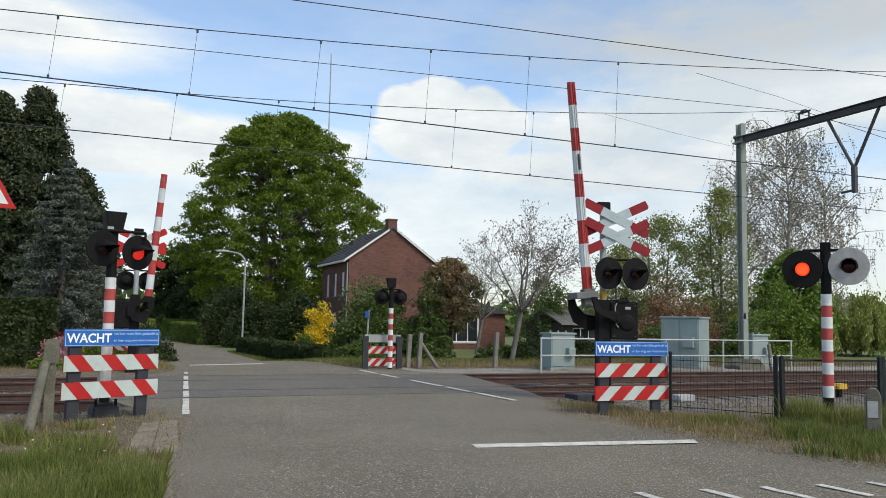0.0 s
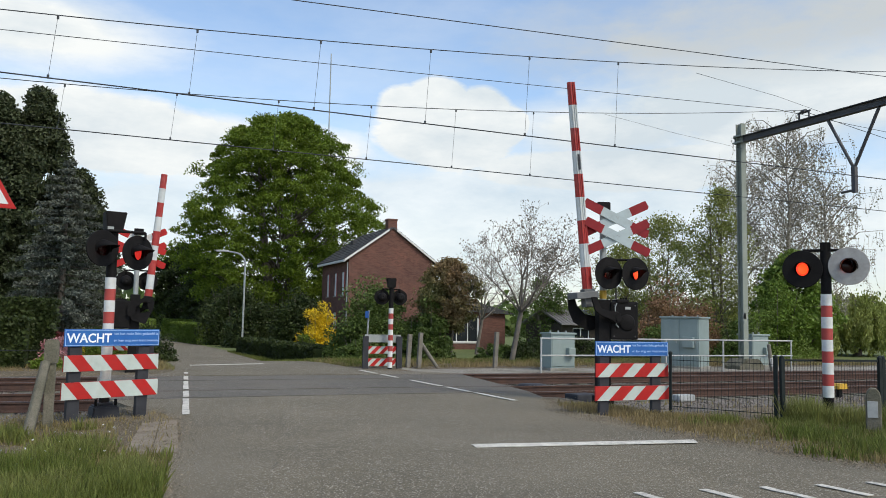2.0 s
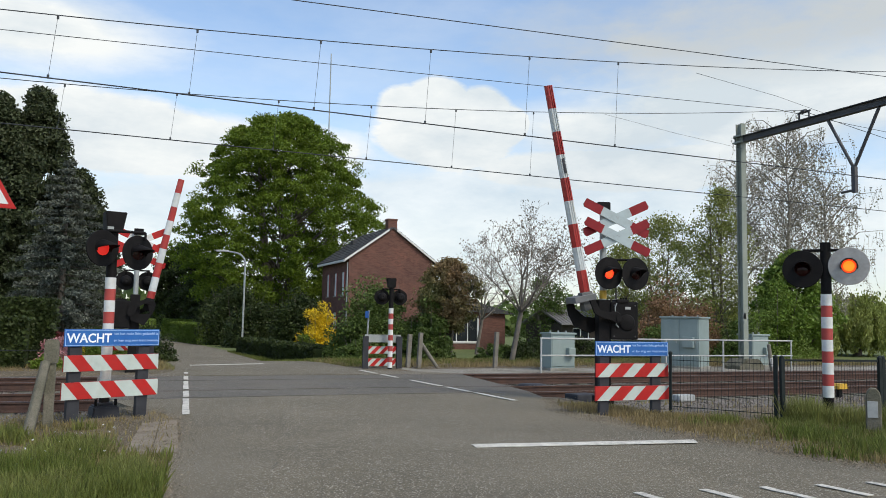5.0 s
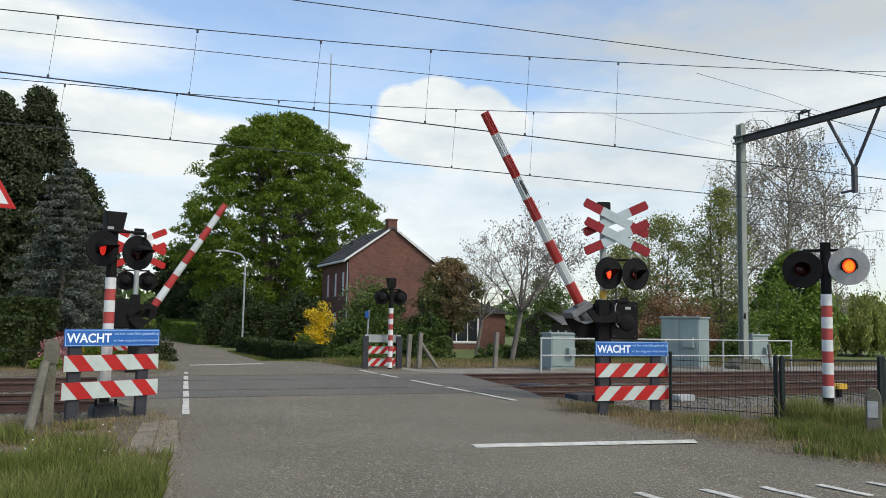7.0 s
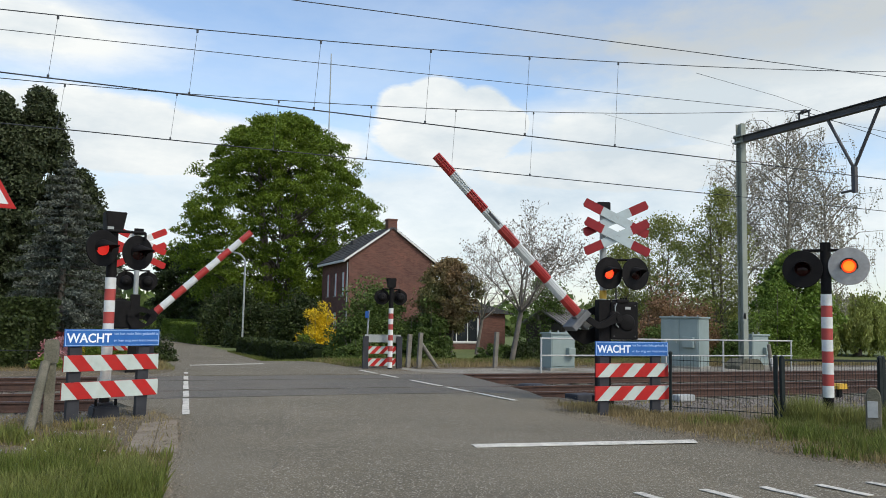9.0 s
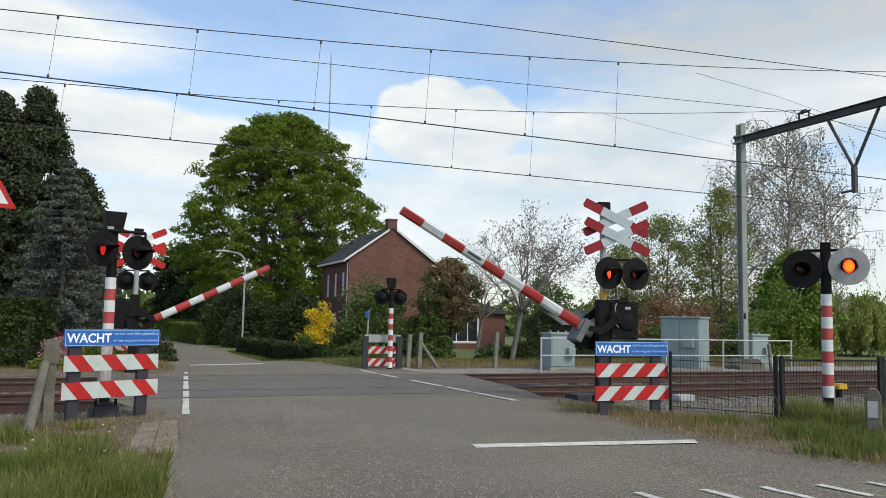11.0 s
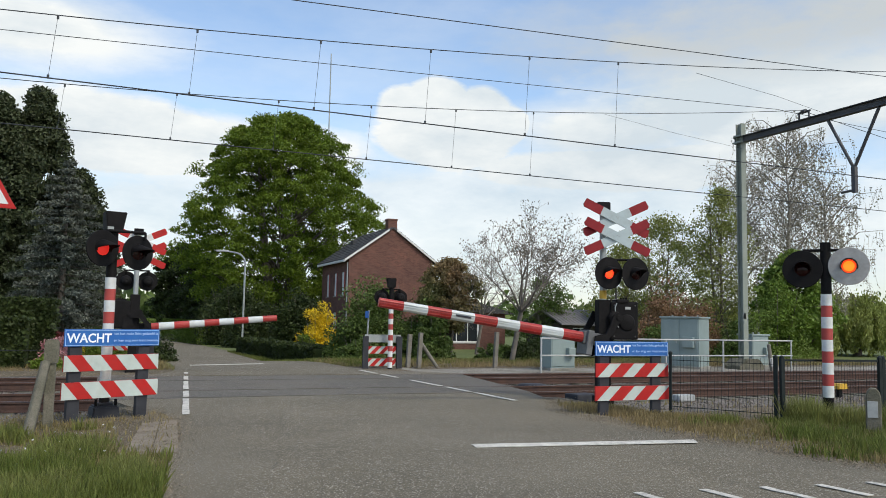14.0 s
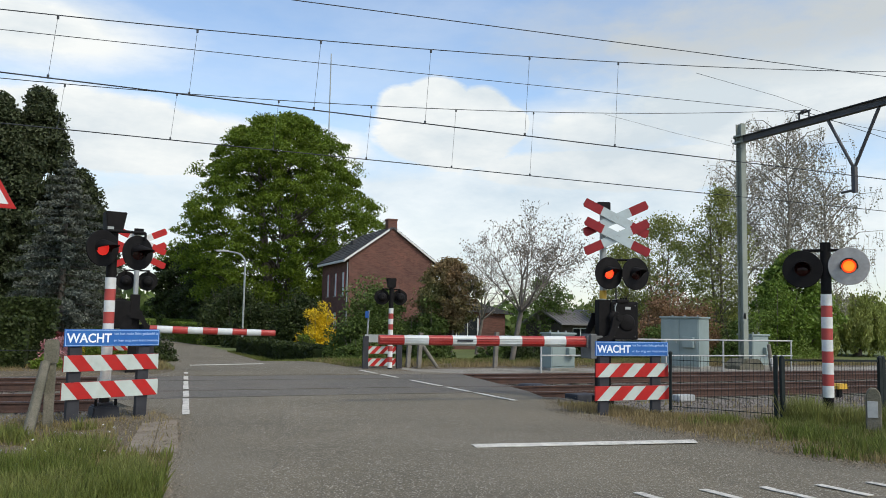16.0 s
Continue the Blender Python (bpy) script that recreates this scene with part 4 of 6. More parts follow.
def girder(bm, p0, p1, h, w):
    """An H section beam."""
    p0, p1 = Vector(p0), Vector(p1)
    d = p1 - p0
    q = d.to_track_quat("Y", "Z").to_matrix().to_4x4()
    m = Matrix.Translation(p0) @ q
    L = d.length
    t = h * 0.1
    box(bm, -w / 2, 0, -h / 2, w / 2, L, -h / 2 + t, m=m)
    box(bm, -w / 2, 0, h / 2 - t, w / 2, L, h / 2, m=m)
    box(bm, -t / 2, 0, -h / 2 + t, t / 2, L, h / 2 - t, m=m)


def make_portal():
    t = thing("catenary_portal", pose(21.15, 22.4, 0), "grey steel catenary mast with a dark beam over both tracks", "catenary mast")
    bm = B()
    girder(bm, (0, 0, -0.1), (0, 0, 8.72), 0.26, 0.22)
    mst = part("mast", bm, MASTGREY, t, "grey-green H-section steel mast")
    bm = B()
    prism(bm, [(-0.55, -0.4), (0.55, -0.4), (0.53, 0.05), (0.4, 0.22), (0.24, 0.3), (-0.24, 0.31), (-0.4, 0.2), (-0.53, 0.06)], -0.4, 0.4)
    bmesh.ops.subdivide_edges(bm, edges=bm.edges[:], cuts=3, use_grid_fill=True)
    for v in bm.verts:
        v.co += 0.05 * noise.noise_vector(v.co * 3.5)
    part("foundation", bm, OLDCONCRETE, t, "rough weathered concrete foundation")
    bm = B()
    girder(bm, (0, 0.3, 8.14), (0, -10.4, 8.14), 0.24, 0.2)
    part("cross_beam", bm, DARKSTEEL, t, "dark steel cross beam")
    bm = B()
    box(bm, -0.17, -0.2, 8.0, 0.17, 0.2, 8.06, 0.01)
    box(bm, -0.17, -0.2, 8.24, 0.17, 0.2, 8.3, 0.01)
    part("clamp", bm, MASTGREY, t)
    bm = B()
    girder(bm, (0, -10.4, -0.1), (0, -10.4, 8.7), 0.26, 0.22)
    part("mast", bm, MASTGREY, t, "grey-green H-section steel mast")
    bm = B()
    rod(bm, (0, -3.8, 8.02), (0, -4.73, 6.3), 0.05, seg=8)
    rod(bm, (0, -5.65, 8.02), (0, -4.73, 6.3), 0.05, seg=8)
    part("drop_brace", bm, DARKSTEEL, t, "dark V-shaped brace")
    bm = B()
    box(bm, -0.065, -4.8, 5.56, 0.065, -4.66, 6.36, 0.01)
    rod(bm, (0, -4.66, 5.64), (0, -4.25, 5.62), 0.04, seg=8)
    part("drop_post", bm, DARKSTEEL, t)
    for yy in (-2.86, -6.86):
        bm = B()
        for dy in (-0.2, 0.2):
            rod(bm, (0, yy + dy, 8.26), (0, yy + dy, 8.5), 0.03, seg=8)
        rod(bm, (0, yy - 0.26, 8.5), (0, yy + 0.26, 8.5), 0.035, seg=8)
        part("wire_saddle", bm, DARKSTEEL, t)
        bm = B()
        rod(bm, (0, yy - 0.08, 8.52), (0, yy + 0.08, 8.52), 0.07, seg=12)
        part("insulator", bm, DARKSTEEL, t)
    bm = B()
    box(bm, -0.12, -0.13, 1.7, 0.0, -0.128, 1.9)
    part("mast_plate", bm, PLATE, t)


make_wires()
make_portal()


# ---- plants ----
def leaf_quads(centres, size, rng, droop=0.0, long=1.6):
    """Small leaf shapes with four corners at random turns round each centre."""
    n = len(centres)
    a = rng.normal(size=(n, 3))
    a[:, 2] -= droop
    a /= np.linalg.norm(a, axis=1)[:, None]
    b = rng.normal(size=(n, 3))
    b -= (a * b).sum(1)[:, None] * a
    b /= np.linalg.norm(b, axis=1)[:, None]
    s = size * rng.uniform(0.6, 1.3, n)[:, None]
    A, Bv = a * s * 0.5 * long, b * s * 0.5
    bend = np.cross(a, b) * s * 0.12
    v = np.stack([centres - A, centres + Bv + bend, centres + A, centres - Bv + bend], 1)
    return v.reshape(-1, 3)


def clump_cloud(rng, centres, radius, per, flat=0.75):
    """Leaf centres round clump centres."""
    n = len(centres)
    d = rng.normal(size=(n, per, 3))
    d /= np.linalg.norm(d, axis=2)[..., None]
    r = radius * rng.uniform(0.2, 1.0, (n, per, 1)) ** 0.6 * rng.uniform(0.6, 1.25, (n, 1, 1))
    d[..., 2] *= flat
    return (centres[:, None, :] + d * r).reshape(-1, 3)


def limb_mesh(segments, material, name="limbs", sides=6):
    """Tapered limbs from (p0, p1, r0, r1)."""
    verts, faces = [], []
    for p0, p1, r0, r1 in segments:
        p0, p1 = np.asarray(p0, float), np.asarray(p1, float)
        d = p1 - p0
        d /= np.linalg.norm(d) + 1e-9
        a = np.cross(d, (0.31, 0.9, 0.2))
        a /= np.linalg.norm(a)
        b = np.cross(d, a)
        k = sides if r0 > 0.03 else 3
        base = len(verts)
        for p, r in ((p0, r0), (p1, r1)):
            for i in range(k):
                t = 6.2832 * i / k
                verts.append(tuple(p + r * (math.cos(t) * a + math.sin(t) * b)))
        for i in range(k):
            j = (i + 1) % k
            faces.append((base + i, base + j, base + k + j, base + k + i))
    me = bpy.data.meshes.new(name)
    me.from_pydata(verts, [], faces)
    me.polygons.foreach_set("use_smooth", [True] * len(faces))
    me.materials.append(material)
    return me


def grow(rng, p, d, length, r, level, out, tips, spread=0.7, lift=0.15, kids=(3, 4), bits=3, shrink=0.68):
    """A limb in a few bends, with side limbs."""
    p, d = np.asarray(p, float), np.asarray(d, float)
    for i in range(bits):
        d = d + rng.normal(size=3) * 0.16 + np.array((0, 0, lift * 0.3))
        d /= np.linalg.norm(d)
        q = p + d * length / bits
        r1 = r * (0.8 if level else 0.6)
        out.append((p, q, r, r1))
        if level and (i or bits == 1):
            for _ in range(rng.integers(*kids)):
                e = d + rng.normal(size=3) * spread + np.array((0, 0, lift))
                e /= np.linalg.norm(e)
                grow(rng, q, e, length * shrink * rng.uniform(0.75, 1.15), max(r1 * 0.62, 0.007), level - 1, out, tips, spread, lift, kids, bits, shrink)
        p, r = q, r1
    tips.append(p)


def place_part(name, me, parent, label=""):
    o = new(name, me)
    o.parent = parent
    if label:
        o["label"] = label
    return o


DOME = ((0.0, 0.55), (0.1, 0.85), (0.25, 0.97), (0.4, 1.0), (0.55, 0.93), (0.7, 0.79), (0.84, 0.62), (0.93, 0.43), (1.0, 0.2))
SPIRE = ((0.0, 0.85), (0.15, 1.0), (0.35, 0.95), (0.55, 0.78), (0.75, 0.55), (0.9, 0.3), (1.0, 0.06))
OVAL = ((0.0, 0.3), (0.15, 0.75), (0.35, 1.0), (0.6, 0.92), (0.8, 0.68), (0.93, 0.38), (1.0, 0.08))


def leafy_tree(name, x, y, height, width, low, material, bark, label, seed, sprays=420, per=90, leaf=0.12, trunk=0.35, spray=0.9, outline=OVAL, hollow=0.5, gaps=0.0, stems=1, flat=0.3, droop=0.25):
    """Stems and rising limbs that carry flat sprays of leaves inside an uneven outline; gaps opens holes in the crown."""
    rng = np.random.default_rng(seed)
    t = thing(name, pose(x, y, fall(y) - 0.05), label, "tree", "trees")
    span, hw = height - low, width / 2
    f = rng.uniform(0, 1, sprays * 4) ** 0.9
    a = rng.uniform(0, 6.2832, sprays * 4)
    r = rng.uniform(hollow ** 2, 1.0, sprays * 4) ** 0.5
    env = np.interp(f, [o[0] for o in outline], [o[1] for o in outline])
    lump = np.array([1 + 0.2 * noise.noise((math.cos(k) * 1.6, math.sin(k) * 1.6, g * 4 + seed)) + 0.14 * noise.noise((math.cos(k) * 4, math.sin(k) * 4, g * 9 + seed)) for k, g in zip(a, f)])
    c = np.stack([np.cos(a) * r * env * lump * hw, np.sin(a) * r * env * lump * hw, low + span * f], 1)
    void = np.array([noise.noise(Vector(p) * (2.6 / max(spray, 0.3)) * 0.28 + Vector((seed, 7, 0))) for p in c])
    c = c[np.argsort(rng.uniform(0, 1, len(c)) + (void < gaps - 0.5) * 10.0, kind="stable")][:sprays]
    segs = []
    for k in range(stems):
        lean = np.array((math.cos(k * 2.4 + 0.4), math.sin(k * 2.4 + 0.4), 0)) * (0.0 if stems == 1 else 0.1 * width)
        pts = [lean * 0.25 + np.array((0.0, 0.0, 0.0)), lean * 0.5 + np.array((0.05, 0, low + 0.12 * span)), lean * 0.9 + np.array((-0.05, 0.05, low + 0.5 * span)), lean * 1.2 + np.array((0, 0, low + 0.9 * span))]
        rs = [trunk * 1.25, trunk, trunk * 0.6, trunk * 0.1]
        for q in range(3):
            segs.append((pts[q], pts[q + 1], rs[q], rs[q + 1]))
    for p in c[:: max(1, sprays // 170)]:
        rad = math.hypot(p[0], p[1])
        root = np.array((p[0] * 0.04, p[1] * 0.04, max(low * 0.8, p[2] - rad * 0.75)))
        mid = root * 0.45 + p * 0.55 + rng.normal(size=3) * 0.05 * rad + np.array((0, 0, 0.06 * rad))
        k = trunk * 0.22 * (0.4 + 0.6 * rad / hw)
        segs += [(root, mid, k, k * 0.6), (mid, p, k * 0.6, k * 0.15)]
    place_part("trunk", limb_mesh(segs, bark, "trunk"), t, "rough trunk with spreading limbs")
    n = len(c)
    size = spray * rng.uniform(0.45, 1.3, (n, 1, 1))
    d = rng.normal(size=(n, per, 3))
    d /= np.linalg.norm(d, axis=2)[..., None]
    d *= rng.uniform(0.0, 1.0, (n, per, 1)) ** 0.45
    d[..., 2] *= flat
    out = c[:, :2] / (np.linalg.norm(c[:, :2], axis=1)[:, None] + 1e-6)
    along = d[..., 0] * out[:, None, 0] + d[..., 1] * out[:, None, 1]
    d[..., 2] -= droop * along * rng.uniform(-0.6, 1.6, (n, 1))
    v = leaf_quads((c[:, None, :] + d * size).reshape(-1, 3), leaf, rng)
    place_part("crown", raw_mesh("crown", v, 4, (material,)), t)
    return t


def conifer(name, x, y, height, width, material, label, seed, tiers=26, per=100, leaf=0.16, ragged=0.25, droop=0.35, low=0.4, boughs=1.0, thick=1.0):
    """Tiers of drooping boughs, each bough a spray of needles."""
    rng = np.random.default_rng(seed)
    z = fall(y)
    t = thing(name, pose(x, y, z - 0.05), label, "conifer", "trees")
    segs = [((0, 0, 0), (0, 0, height), 0.2, 0.02)]
    cents = []
    for i in range(tiers):
        f = i / (tiers - 1)
        h = low + (height - low) * f ** 0.92
        reach = width / 2 * (1 - f) ** 0.75 + 0.12
        count = int((6 + 9 * (1 - f)) * boughs)
        for k in range(count):
            a = 6.283 * (k + rng.uniform(-0.35, 0.35)) / count + i
            L = reach * rng.uniform(1 - ragged * 1.4, 1 + ragged)
            end = np.array((math.cos(a) * L, math.sin(a) * L, h - droop * L * 0.5 + 0.1))
            segs.append(((0, 0, h), tuple(end), 0.03, 0.008))
            u = rng.uniform(0.25, 1.02, per)[:, None]
            spray = rng.normal(size=(per, 3)) * np.array((0.13, 0.13, 0.075)) * thick * (0.5 + 0.6 * reach ** 0.5)
            line = np.array((0, 0, h)) * (1 - u) + end * u
            line[:, 2] += 0.25 * L * (u[:, 0] - u[:, 0] ** 2) + 0.12 * L * np.clip(u[:, 0] - 0.75, 0, 1)
            cents.append(line + spray)
    place_part("trunk", limb_mesh(segs, BARK, "trunk", 5), t)
    v = leaf_quads(np.concatenate(cents), leaf * 0.62, rng, 0.2, 2.4)
    place_part("crown", raw_mesh("crown", v, 4, (material,)), t)
    return t


def bush(name, x, y, w, d, h, material, label, seed, leaf=0.1, n=9000, stems=6, category="shrub", z=None, gap=0.35):
    rng = np.random.default_rng(seed)
    z = fall(y) - 0.03 if z is None else z
    t = thing(name, pose(x, y, z), label, category, "shrubs")
    segs = []
    for i in range(stems):
        a = 6.283 * i / stems
        p = np.array((math.cos(a) * w * 0.12, math.sin(a) * d * 0.12, 0))
        q = p * 2.2 + np.array((0, 0, h * 0.45))
        segs.append((p, q, 0.035, 0.02))
        segs.append((q, q * np.array((1.35, 1.35, 1.8)), 0.02, 0.006))
    place_part("stems", limb_mesh(segs, BARK, "stems", 5), t)
    k = max(30, n // 70)
    v = rng.normal(size=(k, 3))
    v /= np.linalg.norm(v, axis=1)[:, None]
    v[:, 2] = np.abs(v[:, 2]) * 1.0 - 0.12
    r = rng.uniform(gap, 1, k) ** 0.6 * np.array([1 + 0.22 * noise.noise(Vector(q) * 2.6 + Vector((seed, 0, 0))) for q in v])
    c = v * r[:, None] * np.array((w / 2, d / 2, h * 0.93))
    c[:, 2] = np.maximum(c[:, 2], 0.12)
    lv = leaf_quads(clump_cloud(rng, c, 0.16 * min(w, h) + 0.08, int(n * 1.7) // k), leaf * 0.66, rng)
    lv[:, 2] = np.maximum(lv[:, 2], 0.02)
    place_part("foliage", raw_mesh("foliage", lv, 4, (material,)), t)
    return t


def hedge(x0, y0, x1, y1, h, thick, material, label, seed, leaf=0.07, dens=900):
    """A clipped hedge: a dense core and a skin of small leaves."""
    rng = np.random.default_rng(seed)
    L = math.hypot(x1 - x0, y1 - y0)
    a = math.degrees(math.atan2(y1 - y0, x1 - x0))
    t = thing("hedge", pose(x0, y0, fall((y0 + y1) / 2) - 0.05, 0, 0, a), label, "hedge", "hedges")
    bm = B()
    box(bm, 0.05, -thick / 2 + 0.06, 0, L - 0.05, thick / 2 - 0.06, h - 0.06, 0.05)
    part("core", bm, material, t)
    n = int(dens * L * (h * 2 + thick))
    u = rng.uniform(0, L, n)
    side = rng.choice(3, n, p=[h / (2 * h + thick), h / (2 * h + thick), thick / (2 * h + thick)])
    w = rng.uniform(0, 1, n)
    wob = np.array([0.05 * noise.noise((ui * 1.3, k, seed)) for ui, k in zip(u, side)])
    y = np.where(side == 0, -thick / 2 + wob, np.where(side == 1, thick / 2 + wob, (w - 0.5) * thick))
    z = np.where(side == 2, h + wob, w * h)
    c = np.stack([u, y, z], 1) + rng.normal(size=(n, 3)) * 0.03
    place_part("foliage", raw_mesh("foliage", leaf_quads(c, leaf, rng), 4, (material,)), t)


def bare_tree(x, y, height, seed, label, bark, buds=None, name="bare_tree", levels=3, width=1.0, leaf=0.05, per=2, r=0.12, fork=0.28):
    rng = np.random.default_rng(seed)
    t = thing(name, pose(x, y, fall(y) - 0.05), label, "tree", "trees")
    segs, tips = [], []
    p = np.array((0, 0, 0.0))
    q = np.array((0.32, -0.1, height * fork))
    segs.append((p, q, r * 1.2, r))
    for i in range(9):
        a = i * 2.4
        tilt = 0.2 + 0.45 * (i % 3)
        grow(rng, q, (math.cos(a) * tilt * width, math.sin(a) * tilt * width, 1.0), height * 0.3, r * 0.5, levels, segs, tips, 0.6 * width, 0.1, (2, 4), 3, 0.58)
    place_part("trunk", limb_mesh(segs, bark, "trunk", 5), t)
    if buds is not None:
        tp = np.array(tips)
        c = np.repeat(tp, per, 0) + rng.normal(size=(len(tp) * per, 3)) * 0.05
        place_part("foliage", raw_mesh("foliage", leaf_quads(c, leaf, rng), 4, (buds,)), t)
    return t


def birch(x, y, height, seed, label, material, width=5.0, strands=900, name="birch_tree", low=0.25):
    """A slender tree with hanging twigs and small sparse leaves."""
    rng = np.random.default_rng(seed)
    t = thing(name, pose(x, y, fall(y) - 0.05), label, "tree", "trees")
    segs, tips = [], []
    prev = np.array((0, 0, 0.0))
    for i in range(6):
        nxt = np.array((rng.normal() * 0.12, rng.normal() * 0.12, height * (i + 1) / 6 * 0.97))
        segs.append((prev, nxt, 0.2 * (1 - i / 6.5), 0.2 * (1 - (i + 1) / 6.5) + 0.01))
        prev = nxt
    ends, twigs = [], []
    for i in range(44):
        h = height * (low + (0.98 - low) * i / 44)
        a = i * 2.4 + rng.normal() * 0.3
        L = width / 2 * (1 - 0.55 * (i / 44) ** 3) * min(1, 0.55 + i / 30) * rng.uniform(0.55, 1.1)
        p0 = np.array((0, 0, h))
        p1 = p0 + np.array((math.cos(a) * L * 0.6, math.sin(a) * L * 0.6, L * 0.55))
        p2 = p1 + np.array((math.cos(a) * L * 0.45, math.sin(a) * L * 0.45, L * 0.02))
        segs += [(p0, p1, 0.05, 0.03), (p1, p2, 0.03, 0.012)]
        for _ in range(strands // 44):
            u = rng.uniform(0.15, 1)
            s0 = p0 * (1 - u) + p2 * u + np.array((0, 0, 0.3 * L * u * (1 - u))) + rng.normal(size=3) * 0.3
            ln = rng.uniform(0.4, 1.6)
            s1 = s0 + np.array((rng.normal() * 0.2, rng.normal() * 0.2, -ln))
            twigs.append((s0, s1, 0.008, 0.004))
            k = int(ln * 6)
            w = rng.uniform(0, 1, (k, 1))
            ends.append(s0 * (1 - w) + s1 * w + rng.normal(size=(k, 3)) * 0.06)
    place_part("trunk", limb_mesh(segs, BIRCHBARK, "trunk", 5), t)
    tagged(place_part("hanging_twig", limb_mesh(twigs, BIRCHBARK, "hanging_twig", 3), t), kind="stuff")
    place_part("foliage", raw_mesh("foliage", leaf_quads(np.concatenate(ends), 0.095, rng, 0.4), 4, (material,)), t)


def willow(x, y, height, width, seed, label):
    rng = np.random.default_rng(seed)
    t = thing("weeping_willow", pose(x, y, fall(y) - 0.05), label, "tree", "trees")
    segs = [((0, 0, 0), (0.1, 0, height * 0.5), 0.35, 0.25)]
    cents = []
    for i in range(300):
        a = rng.uniform(0, 6.283)
        r = width / 2 * rng.uniform(0.15, 1) ** 0.6
        top = height * (1 - 0.5 * (r / (width / 2)) ** 2) * rng.uniform(0.8, 1.0)
        p = np.array((math.cos(a) * r, math.sin(a) * r, top))
        ln = rng.uniform(0.4, 0.95) * top
        if i < 60:
            segs.append(((0.1, 0, height * 0.5), tuple(p * np.array((0.9, 0.9, 1))), 0.07, 0.02))
        k = 90
        w = np.linspace(0, 1, k)[:, None]
        cents.append(p + np.concatenate([w * math.cos(a) * 0.3, w * math.sin(a) * 0.3, -w * ln], 1) + rng.normal(size=(k, 3)) * 0.15)
    place_part("trunk", limb_mesh(segs, BARK, "trunk", 6), t)
    place_part("foliage", raw_mesh("foliage", leaf_quads(np.concatenate(cents), 0.12, rng, 2.5, 2.4), 4, (L_WILLOW,)), t)


def grass(name, n, xr, yr, h, material, label, seed, keep=None, lean=0.35):
    """Blades of grass, three corners each."""
    rng = np.random.default_rng(seed)
    x, y = rng.uniform(*xr, n), rng.uniform(*yr, n)
    patch = np.array([noise.noise((a * 1.1, b * 1.1, seed)) + 0.5 * noise.noise((a * 3.1, b * 3.1, seed)) for a, b in zip(x, y)])
    ok = keep(x, y, patch) if keep else patch > -0.5
    x, y, patch = x[ok], y[ok], patch[ok]
    n = len(x)
    hh = h * rng.uniform(0.35, 1.15, n) * (0.7 + 0.6 * np.clip(patch + 0.3, 0, 1))
    a = rng.uniform(0, 6.283, n)
    w = 0.004 + 0.01 * rng.uniform(size=n)
    z0 = np.array([fall(b) for b in y]) - 0.03
    dx, dy = np.cos(a), np.sin(a)
    tx, ty = rng.normal(size=n) * lean * hh, rng.normal(size=n) * lean * hh
    v = np.stack([np.stack([x - dx * w, y - dy * w, z0], 1), np.stack([x + dx * w, y + dy * w, z0], 1), np.stack([x + tx, y + ty, z0 + hh + 0.03], 1)], 1)
    me = raw_mesh(name, v.reshape(-1, 3), 3, (material,))
    tagged(new(name, me), label, "grass", kind="stuff")


def road_edge(y, right):
    rows = NEAR_ROAD
    return np.interp(y, [r[0] for r in rows], [r[2 if right else 1] for r in rows])


